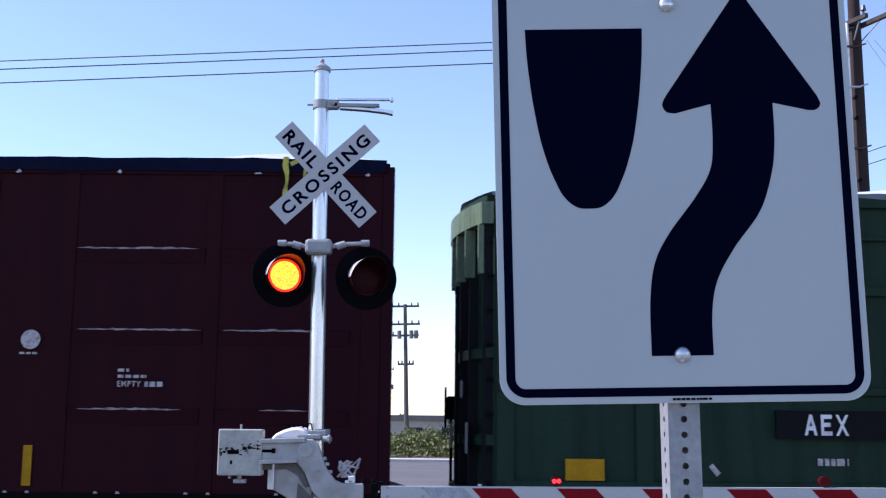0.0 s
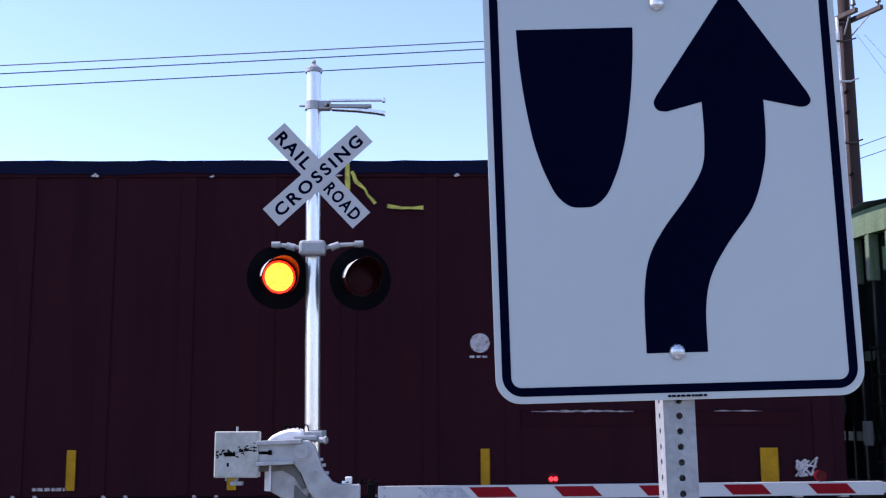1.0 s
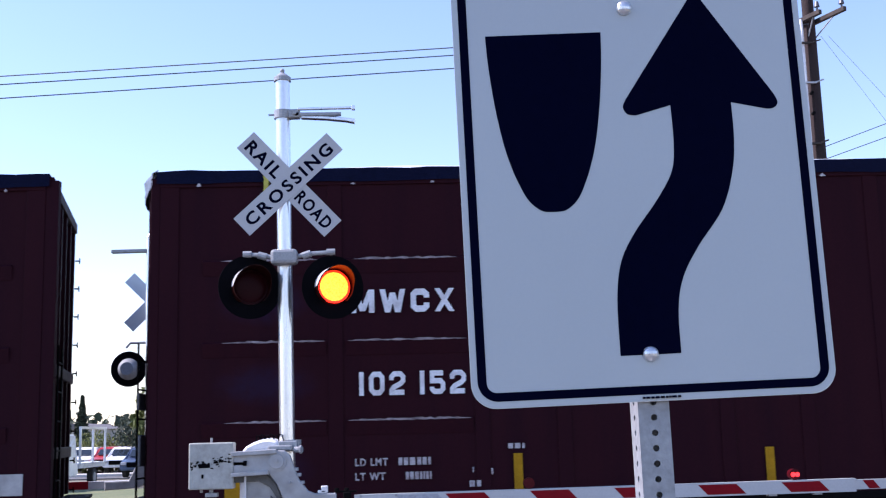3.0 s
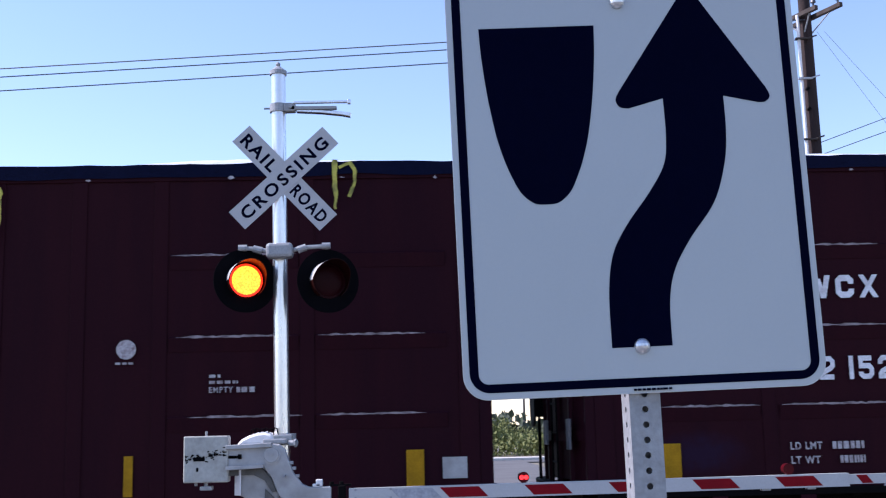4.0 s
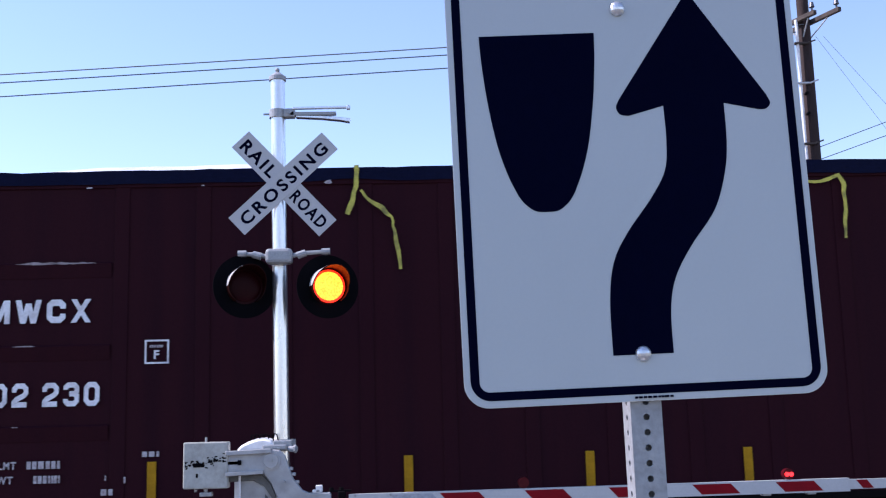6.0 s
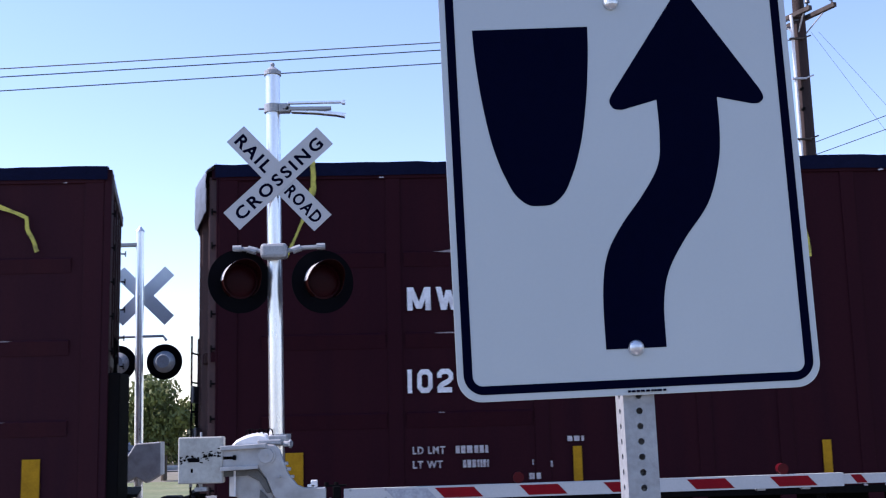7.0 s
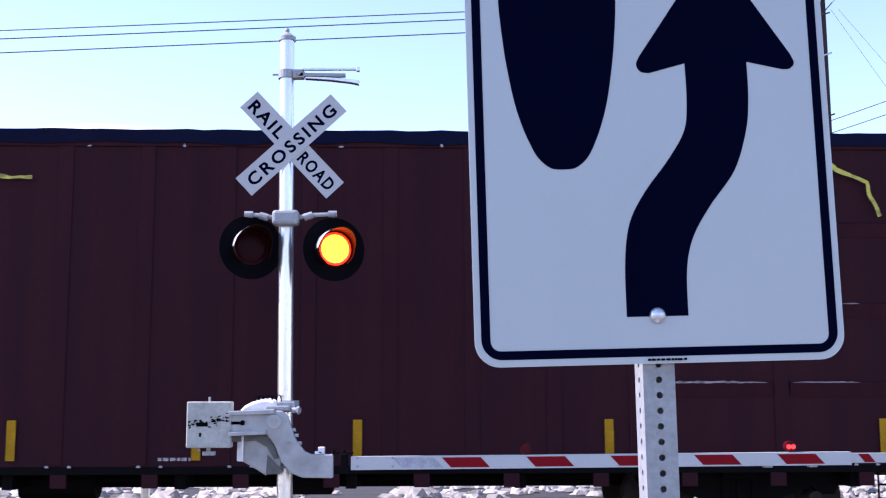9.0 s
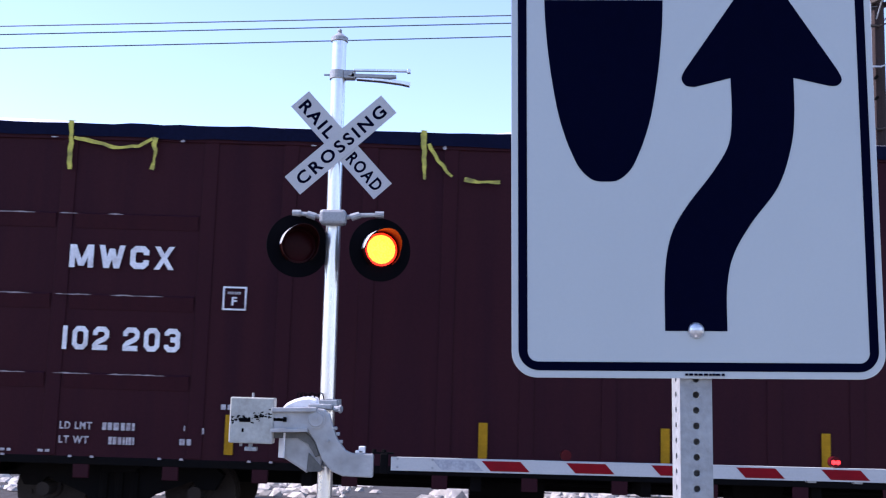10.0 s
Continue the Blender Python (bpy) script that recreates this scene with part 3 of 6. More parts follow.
    right = signal_lamp(root, 0.465, 3.13, -0.12, 20)
    return left, right


lamp_left, lamp_right = near_signal()


def gate():
    root = thing("crossing_gate", "lowered red and white striped crossing gate with counterweight", "crossing gate", pose(-1.105, 10.78, 0))
    # counterweight
    bm = bmesh.new()
    box(bm, -0.893, -0.490, -0.16, 0.0, 1.295, 1.712, 0.012)
    cw = part("counterweight", bm, M_WEIGHT, root, "pale grey square steel counterweight with dirt marks")
    bm = bmesh.new()
    rnd = random.Random(5)
    for k in range(70):
        x = rnd.uniform(-0.88, -0.53)
        z = 1.525 + 0.12 * (x + 0.7) + rnd.gauss(0, 0.02)
        w = rnd.uniform(0.006, 0.034)
        tilt = rnd.uniform(-0.25, 0.45) * w
        vs = box(bm, x, x + w, -0.1615 - 0.00003 * k, -0.1595, z, z + rnd.uniform(0.004, 0.014))
        for v in vs:
            v.co.z += tilt * (v.co.x - x) / w
    box(bm, -0.80, -0.70, -0.165, -0.1595, 1.487, 1.522)
    box(bm, -0.775, -0.757, -0.165, -0.1595, 1.395, 1.43)
    tagged(part("dirt_marks", bm, M_BLACK, cw, "dark rubbed dirt marks"), kind="stuff")
    bm = bmesh.new()
    rod(bm, (-0.70, -0.08, 1.71), (-0.70, -0.08, 1.755), 0.011, 0.011, 8)
    part("lifting_pin", bm, M_GALV, cw)
    bm = bmesh.new()
    box(bm, -0.75, -0.64, -0.12, -0.03, 1.225, 1.262, 0.006)
    rod(bm, (-0.70, -0.08, 1.24), (-0.70, -0.08, 1.30), 0.02, 0.02, 8)
    part("adjuster", bm, M_GALV, cw)
    bm = bmesh.new()
    rod(bm, (-0.79, -0.08, 1.265), (-0.79, -0.08, 1.30), 0.014, 0.014, 8)
    part("lock_pin", bm, M_GALV, cw)
    # arm casting that bends down to the gate arm
    bm = bmesh.new()
    plate(bm, [(-0.51, 1.60), (-0.09, 1.63), (-0.03, 1.625), (0.02, 1.58), (0.05, 1.49), (0.10, 1.36), (0.18, 1.26), (0.24, 1.235), (0.43, 1.235), (0.44, 1.22), (0.44, 1.03), (0.43, 1.02), (0.16, 1.025), (0.06, 1.065), (-0.03, 1.165), (-0.10, 1.33), (-0.17, 1.42), (-0.30, 1.41), (-0.51, 1.40)], -0.14, -0.07, 0.012)
    part("arm_casting", bm, M_GATE, root, "grey painted cast gate bracket")
    bm = bmesh.new()
    plate(bm, [(-0.51, 1.585), (-0.10, 1.60), (-0.10, 1.64), (-0.51, 1.625)], -0.18, -0.05, 0.006)
    plate(bm, [(-0.51, 1.40), (-0.17, 1.415), (-0.17, 1.45), (-0.51, 1.435)], -0.18, -0.05, 0.006)
    part("flange", bm, M_GATE, root)
    bm = bmesh.new()
    rod(bm, (-0.10, -0.155, 1.53), (-0.10, -0.06, 1.53), 0.085, 0.085, 28)
    rod(bm, (-0.10, -0.17, 1.53), (-0.10, -0.15, 1.53), 0.065, 0.07, 28)
    rod(bm, (-0.10, -0.185, 1.54), (-0.10, -0.165, 1.54), 0.018, 0.018, 8)
    part("pivot_cap", bm, M_GATE, root, "round pivot cover")
    # drive housing behind
    bm = bmesh.new()
    plate(bm, [(-0.43, 1.40), (-0.16, 1.42), (-0.03, 1.2), (-0.05, 1.11), (-0.18, 1.04), (-0.26, 1.09), (-0.40, 1.17)], -0.05, 0.26, 0.02)
    part("drive_housing", bm, M_GATE, root, "grey steel gate drive housing")
    # two dull plates carry the shade beneath the bracket in their colour
    bm = bmesh.new()
    plate(bm, [(-0.165, 1.226), (-0.02, 1.08), (-0.05, 1.055), (-0.178, 1.05)], -0.064, -0.052, 0.004)
    part("gusset", bm, M_SHADED_CAST, root, "dark plate standing in for shade on the drive housing")
    bm = bmesh.new()
    plate(bm, [(-0.50, 1.398), (-0.30, 1.408), (-0.19, 1.41), (-0.11, 1.32), (-0.06, 1.20), (-0.10, 1.19), (-0.17, 1.30), (-0.27, 1.355), (-0.50, 1.345)], -0.082, -0.066, 0.005)
    part("web", bm, M_SHADED_CAST, root, "dark band standing in for the bracket's shaded underside")
    bm = bmesh.new()
    box(bm, -0.045, 0.045, -0.006, 0.006, -0.115, 0.115, 0.003)
    part("side_plate", bm, M_CONDUIT, root, "white side plate catching the sun", pose(-0.415, -0.06, 1.285, 0, 0, -48))
    bm = bmesh.new()
    hump = [(-0.435, 1.60), (-0.43, 1.635), (-0.395, 1.672), (-0.325, 1.708), (-0.245, 1.735), (-0.175, 1.742), (-0.12, 1.725), (-0.08, 1.69), (-0.07, 1.60)]
    rows = []
    for y, f in ((-0.035, 0.78), (-0.01, 0.93), (0.03, 1.0), (0.20, 1.0), (0.24, 0.9)):
        rows.append([bm.verts.new((-0.25 + (x + 0.25) * (0.5 + 0.5 * f), y, 1.60 + (z - 1.60) * f)) for x, z in hump])
    for p, q in zip(rows, rows[1:]):
        for j in range(len(hump)):
            bm.faces.new((p[j], p[(j + 1) % len(hump)], q[(j + 1) % len(hump)], q[j]))
    bm.faces.new(rows[0])
    bm.faces.new(rows[-1][::-1])
    part("motor_cover", smoothed(mesh_of(bm, "motor_cover", M_CONDUIT), 0.8), None, root, "bright rounded motor cover")
    bm = bmesh.new()
    box(bm, -0.19, 0.03, -0.06, 0.02, 1.625, 1.672, 0.012)
    part("cover_strap", bm, M_GALV, root, "dull grey strap over the motor cover")
    for k in range(6):
        bm = bmesh.new()
        x = -0.31 + 0.042 * k
        tube_between(bm, [(x, 0.03, 1.70 + 0.012 * min(k, 3)), (x + 0.012, 0.0, 1.762 + 0.012 * (k % 2)), (x + 0.034, 0.0, 1.766), (x + 0.045, 0.03, 1.71)], 0.006, 6)
        part("cable_loop", bm, M_BLACK, root)
    for z0, z1 in ((1.62, 1.72), (1.10, 1.18)):
        bm = bmesh.new()
        rod(bm, (0.0, 0.12, z0), (0.0, 0.12, z1), 0.1, 0.1, 20)
        if z0 > 1.5:
            box(bm, -0.10, 0.075, -0.02, 0.08, 1.615, 1.71, 0.01)
            rod(bm, (0.05, -0.02, 1.63), (0.125, -0.04, 1.63), 0.027, 0.027, 12)
            rod(bm, (0.10, -0.04, 1.63), (0.118, -0.045, 1.63), 0.038, 0.038, 6)
        part("mast_clamp", bm, M_GALV, root)
    bm = bmesh.new()
    box(bm, -0.50, -0.40, -0.14, -0.09, 1.50, 1.535, 0.004)
    rod(bm, (-0.40, -0.15, 1.52), (-0.37, -0.15, 1.52), 0.022, 0.022, 8)
    part("link", bm, M_BLACK, root)
    bm = bmesh.new()
    rod(bm, (0.02, -0.1, 1.34), (0.02, -0.2, 1.34), 0.012, 0.012, 8)
    part("bolt", bm, M_GALV, root)
    for x, z in ((0.085, 1.39), (0.06, 1.44), (0.115, 1.32)):
        bm = bmesh.new()
        box(bm, x, x + 0.035, -0.13, -0.08, z, z + 0.03, 0.004)
        part("bolt", bm, M_GALV, root)
    # adapter between casting and arm
    bm = bmesh.new()
    box(bm, 0.30, 0.36, -0.13, -0.05, 1.235, 1.30, 0.008)
    box(bm, 0.27, 0.34, -0.13, -0.08, 1.235, 1.262, 0.006)
    part("cleat", bm, M_CONDUIT, root)
    bm = bmesh.new()
    box(bm, 0.50, 0.57, -0.13, -0.04, 1.06, 1.24, 0.008)
    for x in (0.44, 0.53):
        rod(bm, (x, -0.09, 1.24), (x, -0.09, 1.275), 0.02, 0.02, 8)
    box(bm, 0.43, 0.62, -0.115, -0.06, 1.235, 1.252)
    part("adapter", bm, M_STEEL, root)
    # the arm: a slim box beam with slanted stripes, a thinner outer section
    slope = 0.0065
    x0, x1, x2 = 0.60, 5.21, 8.4

    def beam(bm, xa, xb, lo, hi, y0, y1, slant):
        pts = [(xa + slant / 2, lo + slope * xa), (xb + slant / 2, lo + slope * xb), (xb - slant / 2, hi + slope * xb), (xa - slant / 2, hi + slope * xa)]
        vs = [bm.verts.new((x, y, z)) for y in (y0, y1) for x, z in pts]
        for q in ((0, 1, 2, 3), (7, 6, 5, 4), (0, 4, 5, 1), (1, 5, 6, 2), (2, 6, 7, 3), (3, 7, 4, 0)):
            bm.faces.new([vs[k] for k in q])

    bm = bmesh.new()
    beam(bm, x0, x1, 1.088, 1.208, -0.13, -0.05, 0.0)
    arm = part("gate_arm", bm, M_ARM_WHITE, root, "long white gate arm with slanted red stripes")
    bm = bmesh.new()
    beam(bm, x1 - 0.1, x2, 1.106, 1.194, -0.11, -0.06, 0.0)
    part("arm_extension", bm, M_ARM_WHITE, root, "slimmer outer section of the gate arm")
    for k in range(5):
        xa = 1.47 + 0.773 * k
        bm = bmesh.new()
        beam(bm, xa, xa + 0.355, 1.103, 1.193, -0.133, -0.128, 0.085)
        part("red_stripe", bm, M_ARM_RED, arm)
    for k in range(4):
        xa = x1 + 0.10 + 0.773 * k
        bm = bmesh.new()
        beam(bm, xa, xa + (0.30 if k else 0.10), 1.112, 1.188, -0.113, -0.108, 0.06)
        part("red_stripe", bm, M_ARM_RED, arm)
    bm = bmesh.new()
    beam(bm, 1.02, 1.40, 1.103, 1.193, -0.133, -0.128, 0.085)
    part("worn_stripe", bm, M_ARM_GREY, arm, "stripe worn to bare grey")
    for x in (0.66, 0.98):
        for z in (1.125, 1.2):
            bm = bmesh.new()
            rod(bm, (x, -0.136, z), (x, -0.129, z), 0.012, 0.012, 8)
            part("rivet", bm, M_GALV, arm)
    lit = []
    for x in (2.20, 4.66):
        z = 1.208 + slope * x
        bm = bmesh.new()
        rod(bm, (x, -0.10, z + 0.052), (x, -0.02, z + 0.052), 0.05, 0.05, 20)
        box(bm, x - 0.02, x + 0.02, -0.09, -0.03, z, z + 0.03, 0.004)
        housing = part("arm_lamp", bm, M_ARM_LENS, root, "small red lamp on the gate arm")
        bm = bmesh.new()
        for dx in (-0.02, 0.022):
            rod(bm, (x + dx, -0.006, z + 0.05), (x + dx, 0.0, z + 0.05), 0.021, 0.021, 14)
        lit.append(part("diode_pair", bm, M_LED_SMALL, housing, "lit red lamp face", pose(0, -0.06, 0)))
    for x in (4.44, 4.86):
        bm = bmesh.new()
        box(bm, x - 0.04, x + 0.04, -0.11, -0.04, 1.07 + slope * x, 1.1 + slope * x, 0.004)
        part("clip", bm, M_GALV, arm)
    return lit


arm_lamp_left, arm_lamp_right = gate()


def far_signal():
    """The mast beyond the track, seen from behind."""
    root = thing("railroad_crossing_signal", "crossing mast seen from behind with bare metal crossbuck", "crossing signal", pose(-4.38, 19.6, 0, 0, -0.6, 0))
    bm = bmesh.new()
    rod(bm, (0, 0, 0), (0, 0, 5.22), 0.075, 0.07, 20)
    rod(bm, (0, 0, 5.22), (0, 0, 5.32), 0.085, 0.01, 14)
    part("mast", smoothed(mesh_of(bm, "mast", M_MAST)), None, root)
    bm = bmesh.new()
    box(bm, -0.66, -0.05, -0.06, 0.06, 4.96, 5.02, 0.01)
    part("side_bar", bm, M_GALV, root)
    crossbuck(root, 0.09, False, 2.0, 4.1)
    bm = bmesh.new()
    tube_between(bm, [(-0.40, 0, 3.32), (-0.33, 0, 3.4), (0.40, 0, 3.4), (0.46, 0, 3.32)], 0.024)
    part("lamp_arm", bm, M_GALV, root)
    for x in (-0.36, 0.42):
        bm = bmesh.new()
        rod(bm, (x, 0.02, 2.96), (x, 0.035, 2.96), 0.302, 0.302, 36)
        lamp = part("signal_lamp", bm, M_BLACK, root, "back of a round black signal lamp")
        bm = bmesh.new()
        rod(bm, (x, -0.12, 2.96), (x, 0.03, 2.96), 0.11, 0.19, 24)
        part("lamp_back", bm, M_GALV, lamp, "grey domed lamp back")
    bm = bmesh.new()
    plate(bm, [(0.40, 1.62), (-0.02, 1.60), (-0.14, 1.42), (-0.30, 1.10), (-0.70, 1.10), (-0.70, 0.95), (-0.18, 0.97), (0.0, 1.05), (0.16, 0.95), (0.40, 1.08)], -0.16, 0.16, 0.02)
    part("gate_casting", bm, M_GATE, root, "pale grey gate casting")
    bm = bmesh.new()
    box(bm, -5.2, -0.70, -0.02, 0.06, 0.98, 1.10, 0.004)
    gate_arm = part("gate_arm", bm, M_ARM_WHITE, root)
    for k in range(5):
        bm = bmesh.new()
        box(bm, -1.4 - 0.81 * k, -1.0 - 0.81 * k, -0.025, 0.065, 0.977, 1.103)
        part("red_stripe", bm, M_ARM_RED, gate_arm)


far_signal()


# ---- freight cars ----
M_BOARD = mat("dull_grey_board", (0.12, 0.12, 0.13), 0.7, 0, 0.2, 20)
CAR_LEN, X_LO, X_HI, HALF_W = 19.04, -9.05, 8.66, 1.55
MESHES = {}


BOW, SKEW_R = 0.35, 0.20  # the trailing end bows outwards, the leading end stands a little askew


def bow(y, deep=BOW):
    """How far the bowed end stands out at y across the car."""
    return deep * max(0.0, 1 - (y / HALF_W) ** 2)


def bowed_strip(bm, y0, y1, z0, z1, inner, outer, n=12):
    """A curved band across the bowed end, between two distances out from it."""
    rows = []
    for k in range(n + 1):
        y = y0 + (y1 - y0) * k / n
        rows.append([bm.verts.new((X_LO - bow(y) - d, y, z)) for d, z in ((inner, z0), (outer, z0), (outer, z1), (inner, z1))])
    for a, b in zip(rows, rows[1:]):
        for j in range(4):
            bm.faces.new((a[j], b[j], b[(j + 1) % 4], a[(j + 1) % 4]))
    bm.faces.new(rows[0])
    bm.faces.new(rows[-1][::-1])


def shared(key, make, material):
    if key not in MESHES:
        bm = bmesh.new()
        make(bm)
        MESHES[key] = mesh_of(bm, key, material)
    return MESHES[key]


def wavy_edge(bm, x0, x1, y, z, h, seed):
    """A worn, bare strip along a pressed rib, ragged at its edges."""
    rnd = random.Random(seed)
    n = max(4, int((x1 - x0) / 0.05))
    top, bot = [], []
    for k in range(n + 1):
        x = x0 + (x1 - x0) * k / n
        e = min(1.0, 6 * k / n + 0.15, 6 * (n - k) / n + 0.15)
        top.append(bm.verts.new((x, y, z + h * e * rnd.uniform(0.25, 1.0))))
        bot.append(bm.verts.new((x, y, z - h * e * rnd.uniform(0.1, 0.5))))
    for k in range(n):
        bm.faces.new((bot[k], bot[k + 1], top[k + 1], top[k]))


def strap(bm, pts, w=0.045):
    """A flat webbing strap along points in x, y, z."""
    prev = None
    for k, p in enumerate(pts):
        a, b = Vector(pts[max(k - 1, 0)]), Vector(pts[min(k + 1, len(pts) - 1)])
        d = (b - a).normalized()
        side = Vector((-d.z, 0, d.x))
        if side.length < 0.3:
            side = Vector((1, 0, 0))
        side = side.normalized() * w * (0.42 + 0.30 * noise.noise(Vector(p) * 5.3))
        c = Vector(p)
        cur = [bm.verts.new(c + side), bm.verts.new(c - side), bm.verts.new(c - side + Vector((0, 0.006, 0))), bm.verts.new(c + side + Vector((0, 0.006, 0)))]
        if prev:
            for j in range(4):
                bm.faces.new((prev[j], cur[j], cur[(j + 1) % 4], prev[(j + 1) % 4]))
        else:
            bm.faces.new(cur)
        prev = cur
    bm.faces.new(prev[::-1])


def limp(pts, seed, n=5):
    """The same run with slack: small sideways wander between the points."""
    out = []
    for a, b in zip(pts, pts[1:]):
        for k in range(n):
            p = Vector(a).lerp(Vector(b), k / n)
            w = 0.022 * noise.noise(Vector((p.x * 9, p.z * 9, seed)))
            out.append((p.x + w, p.y - 0.004 * abs(noise.noise(p * 14)), p.z + w * 0.6))
    return out + [pts[-1]]


def tarp_mesh(top, drop, seed, material, wide=HALF_W):
    """Sheet over the open top, sagging between bows and hanging over the edges."""
    nx, ny = 90, 14
    verts, faces = [], []
    for i in range(nx + 1):
        x = X_LO - 0.04 + (X_HI - X_LO + 0.08) * i / nx
        for j in range(-3, ny + 4):
            if j < 0:
                y, z = -wide - 0.035, top + 0.02 + j / 3 * (drop + 0.035 * noise.noise(Vector((x * 1.3, seed, 3))))
                y -= 0.012 * noise.noise(Vector((x * 4, j, seed)))
            elif j > ny:
                y, z = wide + 0.035, top + 0.02 - (j - ny) / 3 * drop
            else:
                y = -wide - 0.035 + (2 * wide + 0.07) * j / ny
                s = math.sin(math.pi * j / ny)
                lump = max(0.0, noise.noise(Vector((x * 0.45, y * 0.8, seed))))
                edge = max(0.0, noise.noise(Vector((x * 0.35, 7.1, seed))) + 0.12) * (1.0 if j else 0.15)
                z = top + 0.02 + 0.045 * s + 0.13 * edge + 0.22 * lump * min(1.0, 3 * s) ** 0.6 + 0.02 * abs(noise.noise(Vector((x * 2, y * 2, seed)))) + 0.012 * noise.noise(Vector((x * 3, y, seed)))
            verts.append((x - (1 - i / nx) * bow(y) - SKEW_R * i / nx * (y + wide), y, z))
    w = ny + 7
    for i in range(nx):
        for j in range(w - 1):
            a = i * w + j
            faces.append((a, a + 1, a + w + 1, a + w))
    me = bpy.data.meshes.new("tarpaulin")
    me.from_pydata(verts, [], faces)
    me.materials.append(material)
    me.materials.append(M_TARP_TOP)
    # upper faces take the paler colour that paints sunlight along the top
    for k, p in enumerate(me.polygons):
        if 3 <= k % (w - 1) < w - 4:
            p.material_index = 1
    return smoothed(me, 0.9)


def truck_parts(root, xc):
    """Three-piece freight truck with two wheelsets; returns the wheelsets."""
    def frame_mesh(bm):
        for s in (-1, 1):
            y0, y1 = (-1.12, -0.98) if s < 0 else (0.98, 1.12)
            plate(bm, [(-1.22, 0.66), (-1.05, 0.78), (-0.55, 0.80), (-0.32, 0.88), (0.32, 0.88), (0.55, 0.80), (1.05, 0.78), (1.22, 0.66), (1.12, 0.48), (0.95, 0.48), (0.85, 0.58), (0.4, 0.40), (0.25, 0.28), (-0.25, 0.28), (-0.4, 0.40), (-0.85, 0.58), (-0.95, 0.48), (-1.12, 0.48)], y0, y1)
            for x in (-0.18, 0, 0.18):
                rod(bm, (x, (y0 + y1) / 2 + s * 0.06, 0.36), (x, (y0 + y1) / 2 + s * 0.06, 0.66), 0.06, 0.06, 8)
        box(bm, -0.22, 0.22, -1.2, 1.2, 0.66, 0.86, 0.02)
    truck = part("truck_frame", shared("truck_frame", frame_mesh, M_STEEL), None, root, m=pose(xc, 0, RAIL_TOP - 0.02))

    def wheel_mesh(bm):
        rod(bm, (0, -1.15, 0), (0, 1.15, 0), 0.08, 0.08, 12)
        for s in (-1, 1):
            rod(bm, (0, s * 0.69, 0), (0, s * 0.83, 0), 0.42, 0.42, 32)
            rod(bm, (0, s * 0.66, 0), (0, s * 0.69, 0), 0.445, 0.445, 32)
            rod(bm, (0, s * 0.83, 0), (0, s * 0.86, 0), 0.14, 0.12, 16)
            for a in range(0, 360, 60):
                c, d = math.cos(radians(a)), math.sin(radians(a))
                rod(bm, (0.26 * c, s * 0.825, 0.26 * d), (0.26 * c, s * 0.845, 0.26 * d), 0.03, 0.03, 8)
    return [(part("wheelset", shared("wheelset", wheel_mesh, M_RUST), None, root), xc + d) for d in (-0.89, 0.89)]


